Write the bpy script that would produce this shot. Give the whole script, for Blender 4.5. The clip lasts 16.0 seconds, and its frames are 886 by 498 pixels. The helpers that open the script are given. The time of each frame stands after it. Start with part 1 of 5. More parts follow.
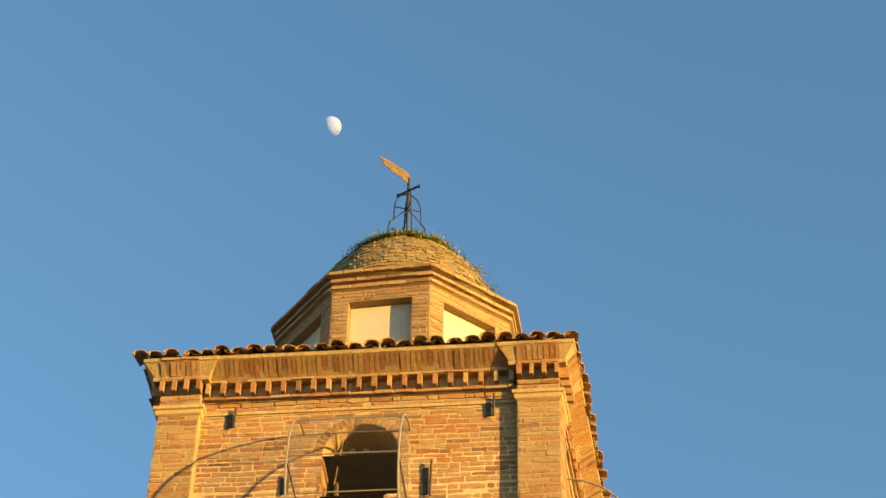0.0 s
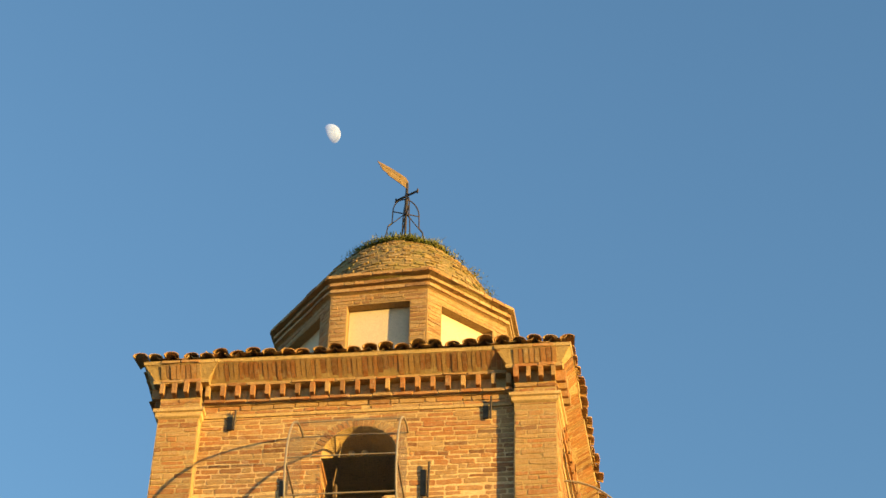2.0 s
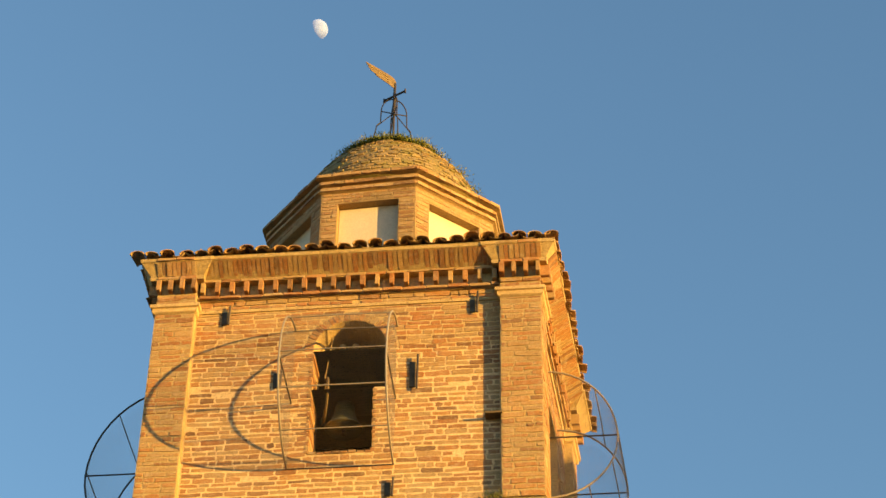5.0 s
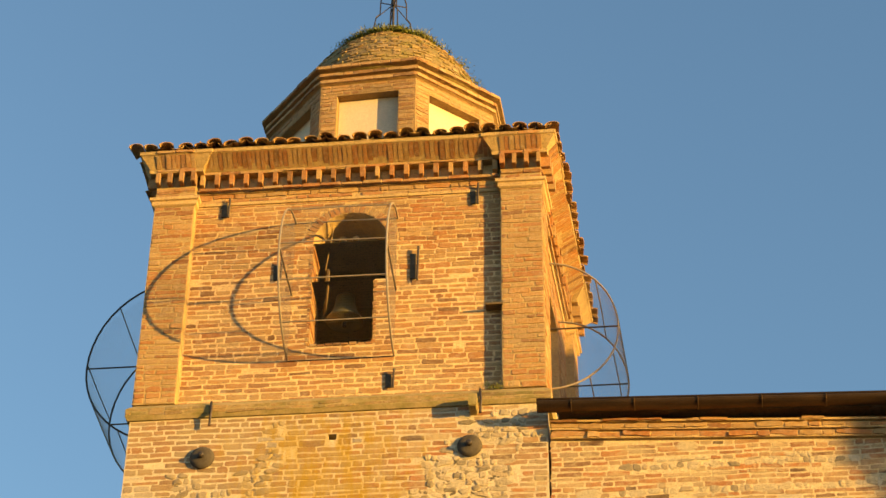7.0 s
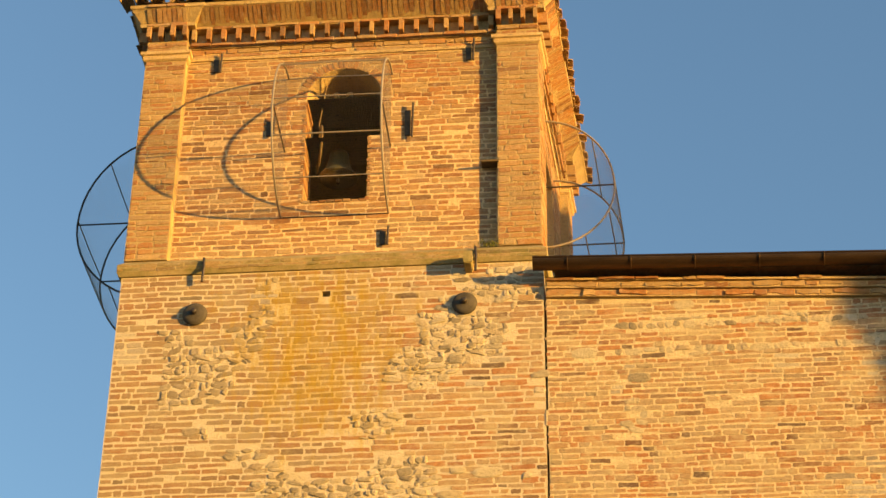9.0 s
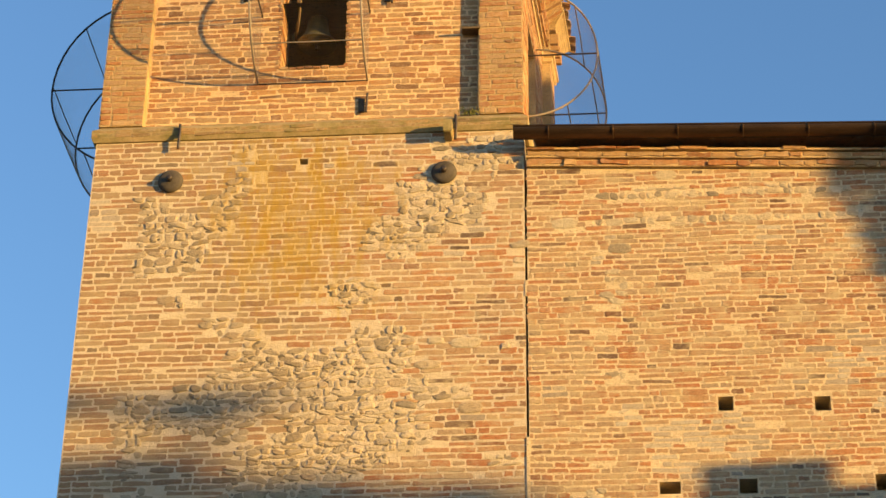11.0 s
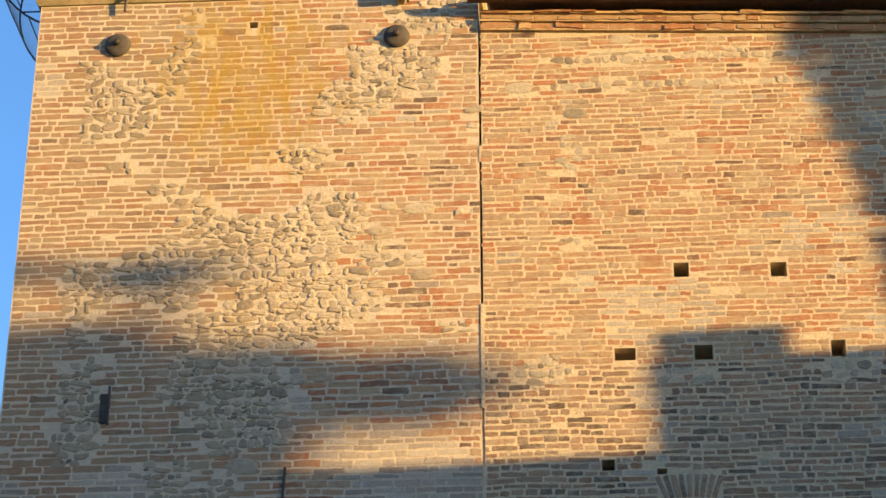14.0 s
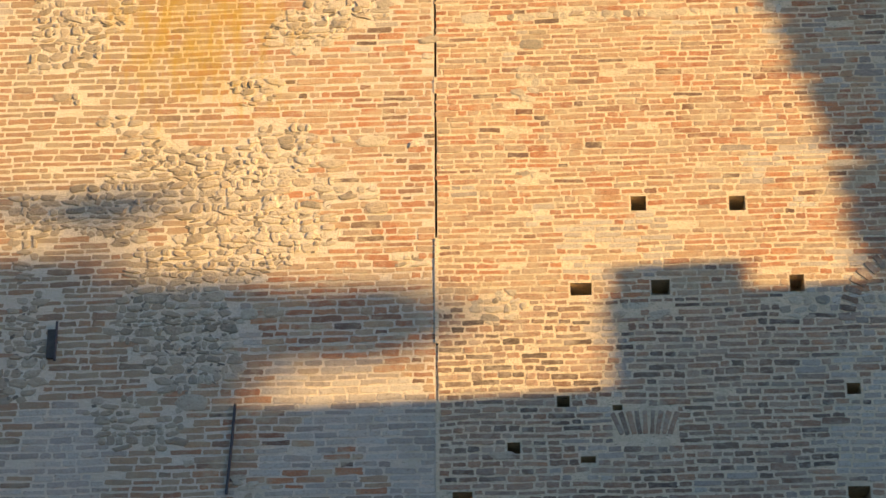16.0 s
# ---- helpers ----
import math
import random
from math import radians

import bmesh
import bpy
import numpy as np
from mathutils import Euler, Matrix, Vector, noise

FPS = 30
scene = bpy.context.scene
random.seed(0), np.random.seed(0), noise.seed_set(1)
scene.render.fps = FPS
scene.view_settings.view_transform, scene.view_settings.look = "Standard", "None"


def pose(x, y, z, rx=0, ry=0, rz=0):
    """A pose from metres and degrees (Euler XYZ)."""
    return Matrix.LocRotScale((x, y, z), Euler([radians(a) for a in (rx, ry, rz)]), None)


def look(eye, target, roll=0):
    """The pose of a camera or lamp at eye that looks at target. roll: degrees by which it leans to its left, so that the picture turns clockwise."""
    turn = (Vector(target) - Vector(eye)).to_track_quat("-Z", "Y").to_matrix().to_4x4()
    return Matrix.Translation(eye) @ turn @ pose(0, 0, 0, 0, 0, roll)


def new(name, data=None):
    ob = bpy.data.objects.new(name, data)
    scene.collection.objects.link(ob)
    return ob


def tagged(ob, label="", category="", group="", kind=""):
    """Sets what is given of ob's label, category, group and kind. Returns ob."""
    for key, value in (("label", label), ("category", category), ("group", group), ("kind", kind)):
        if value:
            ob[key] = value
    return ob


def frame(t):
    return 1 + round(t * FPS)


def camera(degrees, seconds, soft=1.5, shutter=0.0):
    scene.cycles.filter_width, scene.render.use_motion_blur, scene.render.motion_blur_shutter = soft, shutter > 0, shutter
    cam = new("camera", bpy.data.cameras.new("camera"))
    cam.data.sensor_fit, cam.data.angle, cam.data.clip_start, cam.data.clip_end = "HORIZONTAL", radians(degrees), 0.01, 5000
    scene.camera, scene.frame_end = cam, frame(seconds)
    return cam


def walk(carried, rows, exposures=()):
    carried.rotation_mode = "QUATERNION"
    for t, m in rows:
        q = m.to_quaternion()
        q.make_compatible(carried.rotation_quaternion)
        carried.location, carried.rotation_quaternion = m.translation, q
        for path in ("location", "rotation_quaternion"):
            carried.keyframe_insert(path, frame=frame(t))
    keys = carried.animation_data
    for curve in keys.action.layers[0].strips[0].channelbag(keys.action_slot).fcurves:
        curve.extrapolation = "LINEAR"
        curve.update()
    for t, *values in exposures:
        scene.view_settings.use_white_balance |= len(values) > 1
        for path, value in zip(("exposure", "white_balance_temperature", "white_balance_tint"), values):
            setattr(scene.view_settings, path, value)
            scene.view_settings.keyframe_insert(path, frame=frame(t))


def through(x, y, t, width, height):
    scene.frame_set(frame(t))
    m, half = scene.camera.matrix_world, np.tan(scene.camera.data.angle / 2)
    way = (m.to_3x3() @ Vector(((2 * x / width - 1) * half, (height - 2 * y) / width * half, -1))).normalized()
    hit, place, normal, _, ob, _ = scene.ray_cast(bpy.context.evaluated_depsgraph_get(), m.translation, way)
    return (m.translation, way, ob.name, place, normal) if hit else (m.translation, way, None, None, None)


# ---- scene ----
cam = camera(23.4, 16.0, soft=1.5)
# seconds, eye, aim, roll
PATH = [
    (0, (0.82, -20.569, 2.236), (0.657, -19.115, 3.598), 1.4),
    (0.5, (0.868, -20.571, 2.228), (0.7, -19.116, 3.59), 1.2),
    (1, (0.871, -20.567, 2.246), (0.703, -19.119, 3.615), 1.2),
    (1.5, (0.856, -20.625, 2.242), (0.69, -19.179, 3.613), 1.2),
    (2, (0.857, -20.72, 2.031), (0.695, -19.27, 3.399), 1.4),
    (2.5, (0.887, -20.899, 1.868), (0.728, -19.441, 3.227), 1.2),
    (3, (0.889, -21.106, 1.734), (0.734, -19.638, 3.083), 1.1),
    (3.5, (0.958, -21.252, 1.641), (0.801, -19.773, 2.978), 1.0),
    (6, (0.931, -21.354, 1.493), (0.774, -19.809, 2.753), 0.6),
    (6.5, (0.965, -21.305, 1.506), (0.803, -19.744, 2.746), 0.6),
    (7, (0.959, -21.242, 1.511), (0.795, -19.666, 2.731), 0.6),
    (7.5, (0.982, -21.184, 1.506), (0.815, -19.592, 2.705), 0.6),
    (8, (0.89, -21.125, 1.508), (0.727, -19.514, 2.683), 0.7),
    (8.5, (0.811, -21.025, 1.526), (0.654, -19.395, 2.675), 0.7),
    (9, (0.81, -20.961, 1.566), (0.654, -19.311, 2.686), 0.6),
    (9.5, (0.811, -20.903, 1.616), (0.656, -19.232, 2.705), 0.7),
    (11.8, (0.864, -20.581, 1.677), (0.726, -18.851, 2.67), 0.5),
    (12, (0.865, -20.576, 1.675), (0.73, -18.841, 2.661), 0.4),
    (12.5, (0.857, -20.532, 1.673), (0.729, -18.786, 2.64), 0.3),
    (13, (0.792, -20.493, 1.674), (0.676, -18.735, 2.622), 0.2),
    (13.5, (0.713, -20.501, 1.7), (0.61, -18.732, 2.627), -0.1),
    (14, (0.759, -20.384, 1.765), (0.659, -18.609, 2.681), -0.1),
    (14.5, (0.826, -20.315, 1.799), (0.73, -18.533, 2.703), -0.1),
    (15, (0.896, -20.255, 1.838), (0.805, -18.465, 2.726), -0.2),
    (15.5, (0.928, -20.164, 1.898), (0.844, -18.365, 2.767), -0.3),
    (16, (0.95, -20.051, 1.935), (0.873, -18.246, 2.795), -0.4),
]
EXPOSURES = [(0.0, 1.12, 7400, 4), (3.7, 1.09, 7600, 6), (6.0, 1.07, 8250, 9), (8.0, 1.03, 8450, 11), (9.5, 0.99, 8000, 12), (12.0, 1.02, 6000, 15), (14.0, 1.14, 5810, 16), (16.0, 1.31, 5620, 17)]
walk(cam, [(t, look(eye, aim, roll)) for t, eye, aim, roll in PATH], EXPOSURES)

# ---- light ----
SUN_EL, SUN_AZ = radians(2.4), radians(64.4)       # the azimuth is counted from the front wall's normal
SUN = Vector((math.sin(SUN_AZ) * math.cos(SUN_EL), -math.cos(SUN_AZ) * math.cos(SUN_EL), math.sin(SUN_EL)))
world = bpy.data.worlds.new("sky")
scene.world = world
world.use_nodes = True
wt = world.node_tree
sky = wt.nodes.new("ShaderNodeTexSky")
sky.sky_type, sky.sun_disc = "NISHITA", False
sky.sun_elevation, sky.sun_rotation = SUN_EL, math.atan2(SUN.x, SUN.y)
sky.air_density, sky.dust_density, sky.ozone_density = 1.0, 0.3, 2.9
wt.links.new(sky.outputs[0], wt.nodes["Background"].inputs[0])
wt.nodes["Background"].inputs[1].default_value = 0.365
sun_data = bpy.data.lights.new("sun", "SUN")
sun_data.energy, sun_data.angle, sun_data.color = 5.8, radians(0.53), (1.0, 0.62, 0.185)
sun = new("sun", sun_data)
sun.matrix_world = look(SUN * 60, (0, 0, 0))


# ---- materials ----
def node(nt, kind, **inputs):
    n = nt.nodes.new(kind)
    for k, v in inputs.items():
        n.inputs[k.replace("_", " ")].default_value = v
    return n


def ramp(nt, fac, stops, interp="LINEAR"):
    r = nt.nodes.new("ShaderNodeValToRGB")
    r.color_ramp.interpolation = interp
    while len(r.color_ramp.elements) < len(stops):
        r.color_ramp.elements.new(0.5)
    for e, (p, c) in zip(r.color_ramp.elements, stops):
        e.position, e.color = p, (*c, 1)
    nt.links.new(fac, r.inputs[0])
    return r.outputs[0]


def mix(nt, fac, a, b, mode="MIX"):
    m = nt.nodes.new("ShaderNodeMix")
    m.data_type, m.blend_type = "RGBA", mode
    for k, v in ((0, fac), (6, a), (7, b)):
        if isinstance(v, (int, float)):
            m.inputs[k].default_value = v
        elif isinstance(v, tuple):
            m.inputs[k].default_value = (*v, 1)
        else:
            nt.links.new(v, m.inputs[k])
    return m.outputs[2]


def noise_at(nt, scale, detail=4.0, rough=0.6, vec=None, stretch=None):
    n = node(nt, "ShaderNodeTexNoise", Scale=scale, Detail=detail, Roughness=rough)
    if vec is None:
        vec = nt.nodes.new("ShaderNodeNewGeometry").outputs["Position"]
    if stretch:
        m = nt.nodes.new("ShaderNodeMapping")
        m.inputs["Scale"].default_value = stretch
        nt.links.new(vec, m.inputs[0])
        vec = m.outputs[0]
    nt.links.new(vec, n.inputs["Vector"])
    return n.outputs["Fac"]


def material(name, rough=0.85, metal=0.0):
    m = bpy.data.materials.new(name)
    m.use_nodes = True
    b = m.node_tree.nodes["Principled BSDF"]
    b.inputs["Roughness"].default_value, b.inputs["Metallic"].default_value = rough, metal
    b.inputs["Specular IOR Level"].default_value = 0.25
    return m, m.node_tree, b


def bump(nt, b, height, strength=0.5, distance=0.01):
    n = node(nt, "ShaderNodeBump", Strength=strength, Distance=distance)
    nt.links.new(height, n.inputs["Height"])
    nt.links.new(n.outputs[0], b.inputs["Normal"])


def lichen_mask(nt):
    """Ochre lichen that has grown on the middle of the tower's face and runs down from the ledge."""
    pos = nt.nodes.new("ShaderNodeNewGeometry").outputs["Position"]
    sep = nt.nodes.new("ShaderNodeSeparateXYZ")
    nt.links.new(pos, sep.inputs[0])

    def math_node(op, a, c):
        n = nt.nodes.new("ShaderNodeMath")
        n.operation = op
        for k, v in enumerate((a, c)):
            if isinstance(v, (int, float)):
                n.inputs[k].default_value = v
            else:
                nt.links.new(v, n.inputs[k])
        return n.outputs[0]
    dx = math_node("DIVIDE", math_node("ADD", sep.outputs[0], 2.6), 1.25)
    dz = math_node("DIVIDE", math_node("SUBTRACT", sep.outputs[2], 14.5), 1.5)
    r = math_node("ADD", math_node("MULTIPLY", dx, dx), math_node("MULTIPLY", dz, dz))
    n = noise_at(nt, 2.2, 8.0, 0.75, stretch=(2.4, 1, 0.7))
    v = math_node("SUBTRACT", math_node("MULTIPLY", n, 4.0), math_node("ADD", math_node("MULTIPLY", r, 0.6), 1.3))
    return ramp(nt, v, [(0.15, (0, 0, 0)), (1.0, (1, 1, 1))])


def olive_mask(nt):
    """Patchy grey-olive tone that grows stronger towards the tower's left half."""
    pos = nt.nodes.new("ShaderNodeNewGeometry").outputs["Position"]
    sep = nt.nodes.new("ShaderNodeSeparateXYZ")
    nt.links.new(pos, sep.inputs[0])
    side = nt.nodes.new("ShaderNodeMapRange")
    for k, v in ((1, -0.4), (2, -3.2), (3, -0.35), (4, 0.25)):
        side.inputs[k].default_value = v
    nt.links.new(sep.outputs[0], side.inputs[0])
    n = nt.nodes.new("ShaderNodeMath")
    nt.links.new(side.outputs[0], n.inputs[0])
    nt.links.new(noise_at(nt, 1.3, 8, 0.72), n.inputs[1])
    return ramp(nt, n.outputs[0], [(0.42, (0, 0, 0)), (0.74, (0.46, 0.46, 0.46))])


def smear(nt, col, tone, amount=0.8):
    """Lime slurry wiped over bricks and joints alike, so that whole patches lose their joints."""
    n = noise_at(nt, 3.4, 9, 0.72, stretch=(0.75, 1, 1.35))
    return mix(nt, ramp(nt, n, [(0.50, (0, 0, 0)), (0.60, (amount, amount, amount))]), col, tone)


def weather(nt, col, tan=(0.52, 0.42, 0.28), amount=0.34):
    """Lime film and sooty pits that run over bricks and joints alike."""
    col = mix(nt, ramp(nt, noise_at(nt, 19, 8, 0.8, stretch=(0.6, 1, 1.5)), [(0.49, (0, 0, 0)), (0.62, (amount, amount, amount))]), col, tan)
    col = mix(nt, ramp(nt, noise_at(nt, 30, 7, 0.75, stretch=(0.6, 1, 1.6)), [(0.33, (0.85, 0.85, 0.85)), (0.45, (0, 0, 0))]), col, (0.13, 0.095, 0.06))
    return mix(nt, ramp(nt, noise_at(nt, 1.7, 7, 0.7), [(0.5, (0, 0, 0)), (0.75, (0.28, 0.28, 0.28))]), col, (0.30, 0.25, 0.18))


BRICK_STOPS = [(0.0, (0.10, 0.062, 0.042)), (0.05, (0.20, 0.10, 0.055)), (0.20, (0.36, 0.145, 0.062)), (0.38, (0.42, 0.19, 0.08)),
               (0.52, (0.33, 0.19, 0.10)), (0.68, (0.42, 0.25, 0.12)), (0.85, (0.32, 0.225, 0.14)), (1.0, (0.46, 0.32, 0.18))]
BELFRY_STOPS = [(0.0, (0.17, 0.088, 0.045)), (0.15, (0.31, 0.135, 0.058)), (0.40, (0.40, 0.19, 0.075)), (0.65, (0.44, 0.245, 0.10)),
                (0.85, (0.36, 0.23, 0.115)), (1.0, (0.50, 0.33, 0.16))]
PALE_STOPS = [(0.0, (0.19, 0.09, 0.04)), (0.25, (0.36, 0.145, 0.052)), (0.5, (0.41, 0.20, 0.078)), (0.75, (0.35, 0.215, 0.095)), (1.0, (0.46, 0.28, 0.125))]
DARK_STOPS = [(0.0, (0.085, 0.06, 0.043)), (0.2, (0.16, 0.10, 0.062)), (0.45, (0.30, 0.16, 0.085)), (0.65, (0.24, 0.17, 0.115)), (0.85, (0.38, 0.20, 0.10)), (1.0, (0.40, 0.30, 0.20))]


def masonry(name, stops, by_object=False, lichen=False, relief=0.006, wiped=None):
    m, nt, b = material(name, 0.92)
    if by_object:
        rnd = nt.nodes.new("ShaderNodeObjectInfo").outputs["Random"]
    else:
        rnd = nt.nodes.new("ShaderNodeNewGeometry").outputs["Random Per Island"]
    col = ramp(nt, rnd, stops)
    fine = noise_at(nt, 45, 5, 0.7)
    col = mix(nt, 0.55, col, ramp(nt, fine, [(0.3, (0.45, 0.45, 0.45)), (0.5, (0.95, 0.95, 0.95)), (0.75, (1.25, 1.2, 1.1))]), "MULTIPLY")
    # weathered grey-buff patches, lime smears
    col = mix(nt, ramp(nt, noise_at(nt, 0.9, 6, 0.65), [(0.46, (0, 0, 0)), (0.7, (0.32, 0.32, 0.32))]), col, (0.31, 0.25, 0.16))
    col = mix(nt, ramp(nt, noise_at(nt, 7, 5, 0.7), [(0.56, (0, 0, 0)), (0.74, (0.42, 0.42, 0.42))]), col, (0.60, 0.52, 0.40))
    col = weather(nt, col)
    if wiped:
        col = smear(nt, col, wiped, 0.62)
    if lichen:
        col = mix(nt, olive_mask(nt), col, (0.245, 0.19, 0.115))
        col = mix(nt, mix(nt, 0.8, (0, 0, 0), lichen_mask(nt)), col, (0.36, 0.225, 0.022))
    nt.links.new(col, b.inputs["Base Color"])
    bump(nt, b, mix(nt, 0.5, noise_at(nt, 60, 6, 0.7), noise_at(nt, 20, 6, 0.7)), 1.0, relief * 2.2)
    return m


def mortar_mat(name, tone=(0.67, 0.56, 0.395), grey=(0.57, 0.49, 0.36), lichen=False, wiped=None):
    m, nt, b = material(name, 0.95)
    col = mix(nt, ramp(nt, noise_at(nt, 2.2, 6, 0.65), [(0.35, (0, 0, 0)), (0.7, (1, 1, 1))]), tone, grey)
    col = mix(nt, 0.6, col, ramp(nt, noise_at(nt, 38, 6, 0.75), [(0.3, (0.6, 0.58, 0.55)), (0.55, (1, 1, 1)), (0.8, (1.15, 1.15, 1.15))]), "MULTIPLY")
    col = weather(nt, col, tone, 0.3)
    if wiped:
        col = smear(nt, col, wiped, 0.62)
    if lichen:
        col = mix(nt, olive_mask(nt), col, (0.58, 0.50, 0.35))
        col = mix(nt, mix(nt, 0.8, (0, 0, 0), lichen_mask(nt)), col, (0.46, 0.30, 0.045))
    nt.links.new(col, b.inputs["Base Color"])
    bump(nt, b, mix(nt, 0.5, noise_at(nt, 60, 6, 0.75), noise_at(nt, 17, 6, 0.75)), 1.0, 0.03)
    return m


def plain(name, c1, c2, scale=6.0, rough=0.8, metal=0.0, relief=0.004, fine=50.0, stretch=None):
    m, nt, b = material(name, rough, metal)
    col = mix(nt, ramp(nt, noise_at(nt, scale, 6, 0.65, stretch=stretch), [(0.35, (0, 0, 0)), (0.68, (1, 1, 1))]), c1, c2)
    col = mix(nt, 0.45, col, ramp(nt, noise_at(nt, fine, 5, 0.7), [(0.3, (0.55, 0.55, 0.55)), (0.6, (1.05, 1.05, 1.05))]), "MULTIPLY")
    nt.links.new(col, b.inputs["Base Color"])
    bump(nt, b, noise_at(nt, fine, 5, 0.7), 0.7, relief)
    return m


WIPE = (0.46, 0.37, 0.225)
M_BRICK = masonry("old brick", BRICK_STOPS, lichen=True, wiped=WIPE)
M_BRICK_ONE = masonry("old brick single", BRICK_STOPS, by_object=True, lichen=True, wiped=WIPE)
M_BELFRY = masonry("belfry brick", BELFRY_STOPS)
M_PALE = masonry("pale brick", PALE_STOPS)
M_PALE_ONE = masonry("pale brick single", PALE_STOPS, by_object=True)
M_STONE = masonry("river stone", [(0.0, (0.22, 0.185, 0.13)), (0.25, (0.43, 0.365, 0.255)), (0.6, (0.53, 0.45, 0.31)), (0.85, (0.41, 0.315, 0.20)), (1.0, (0.64, 0.56, 0.42))], lichen=True, relief=0.01)
M_WASH = masonry("limewashed brick", [(0.0, (0.26, 0.21, 0.16)), (0.35, (0.40, 0.34, 0.26)), (0.7, (0.48, 0.42, 0.32)), (1.0, (0.36, 0.29, 0.21))])
M_DOME = masonry("mossy dome brick", [(0.0, (0.13, 0.085, 0.04)), (0.35, (0.29, 0.185, 0.075)), (0.7, (0.37, 0.235, 0.10)), (1.0, (0.22, 0.175, 0.065))], wiped=(0.15, 0.145, 0.04))
M_DOME_MORTAR = mortar_mat("dome mortar", (0.30, 0.215, 0.10), (0.19, 0.155, 0.065), wiped=(0.15, 0.145, 0.04))
M_LANTERN = masonry("lantern brick", [(0.0, (0.20, 0.105, 0.05)), (0.3, (0.36, 0.19, 0.085)), (0.65, (0.42, 0.26, 0.12)), (1.0, (0.27, 0.18, 0.09))])
M_LANTERN_MORTAR = mortar_mat("lantern mortar", (0.40, 0.27, 0.135), (0.29, 0.20, 0.10))
M_MORTAR = mortar_mat("lime mortar", lichen=True, wiped=WIPE)
M_MORTAR_CHURCH = mortar_mat("church mortar", (0.70, 0.565, 0.36), (0.60, 0.49, 0.32), wiped=WIPE)
M_PALE_MORTAR = mortar_mat("pale mortar", (0.64, 0.46, 0.235), (0.50, 0.35, 0.175))
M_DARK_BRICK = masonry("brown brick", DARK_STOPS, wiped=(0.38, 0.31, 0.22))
M_FLINT = masonry("dark flint", [(0.0, (0.075, 0.065, 0.05)), (0.5, (0.16, 0.135, 0.095)), (1.0, (0.28, 0.22, 0.14))])
M_BELFRY_MORTAR = mortar_mat("belfry mortar", (0.78, 0.57, 0.32), (0.66, 0.47, 0.265))
M_CORNICE = mortar_mat("stained cornice", (0.54, 0.39, 0.195), (0.33, 0.24, 0.115))
M_PANEL = plain("cream render", (0.62, 0.53, 0.40), (0.54, 0.47, 0.36), 2.0, 0.9, relief=0.003)
M_LEDGE = plain("mossy ledge", (0.24, 0.20, 0.08), (0.44, 0.33, 0.18), 4.0, 0.95, relief=0.01, fine=35)
M_TILE = masonry("roof tile", [(0.0, (0.27, 0.15, 0.07)), (0.4, (0.48, 0.27, 0.115)), (0.7, (0.52, 0.35, 0.17)), (1.0, (0.40, 0.27, 0.13))], by_object=True)
M_BED = plain("tile bedding", (0.34, 0.25, 0.13), (0.24, 0.18, 0.10), 6.0, 0.95, relief=0.01, fine=30)
M_IRON = plain("dark iron", (0.05, 0.05, 0.055), (0.10, 0.075, 0.06), 20, 0.6, 0.6)
M_RUST = plain("rusty sheet", (0.21, 0.15, 0.075), (0.13, 0.09, 0.05), 14, 0.7, 0.3)
M_WIRE = plain("galvanised wire", (0.30, 0.28, 0.25), (0.36, 0.30, 0.24), 20, 0.6, 0.3)
M_COPPER = plain("brown copper", (0.06, 0.037, 0.023), (0.11, 0.064, 0.036), 4, 0.42, 0.75, relief=0.001, stretch=(0.4, 2, 2))
M_BRONZE = plain("old bronze", (0.20, 0.165, 0.085), (0.11, 0.115, 0.07), 8, 0.36, 0.55, relief=0.002)
M_WOOD = plain("grey wood", (0.30, 0.22, 0.12), (0.20, 0.15, 0.09), 10, 0.85, stretch=(6, 1, 1))
# near-black, so the shade of enclosed places is put into the colour
M_DARK = plain("shade-dark inside", (0.045, 0.034, 0.024), (0.03, 0.024, 0.018), 4, 0.95)
M_SLATE = plain("grey stone plate", (0.055, 0.047, 0.038), (0.105, 0.09, 0.07), 9, 0.95)
M_GRASS = plain("grass blades", (0.12, 0.15, 0.025), (0.24, 0.22, 0.06), 5, 0.8)
M_LEAF = plain("tree leaves", (0.05, 0.09, 0.02), (0.09, 0.12, 0.03), 4, 0.7)
M_BARK = plain("bark", (0.10, 0.075, 0.05), (0.16, 0.12, 0.09), 8, 0.95, relief=0.02)
M_GROUND = plain("dusty paving", (0.10, 0.09, 0.08), (0.07, 0.065, 0.06), 0.8, 0.95, relief=0.01)
# warm tone, raised so the unseen houses bounce light onto the shaded wall
M_HOUSE = plain("house render", (0.43, 0.32, 0.245), (0.36, 0.27, 0.21), 1.5, 0.9)
M_GLASS = plain("dark glass", (0.03, 0.035, 0.04), (0.04, 0.04, 0.05), 2, 0.1)


# ---- mesh helpers ----
def mesh_of(name, verts, faces, mat, smooth=False):
    me = bpy.data.meshes.new(name)
    me.from_pydata([tuple(v) for v in verts], [], faces)
    me.materials.append(mat)
    if smooth:
        me.polygons.foreach_set("use_smooth", [True] * len(me.polygons))
    me.update()
    return me


def thing(name, label, category, group="", kind="", at=(0, 0, 0)):
    ob = new(name)
    ob.empty_display_size = 0.3
    ob.location = at
    return tagged(ob, label, category, group, kind)


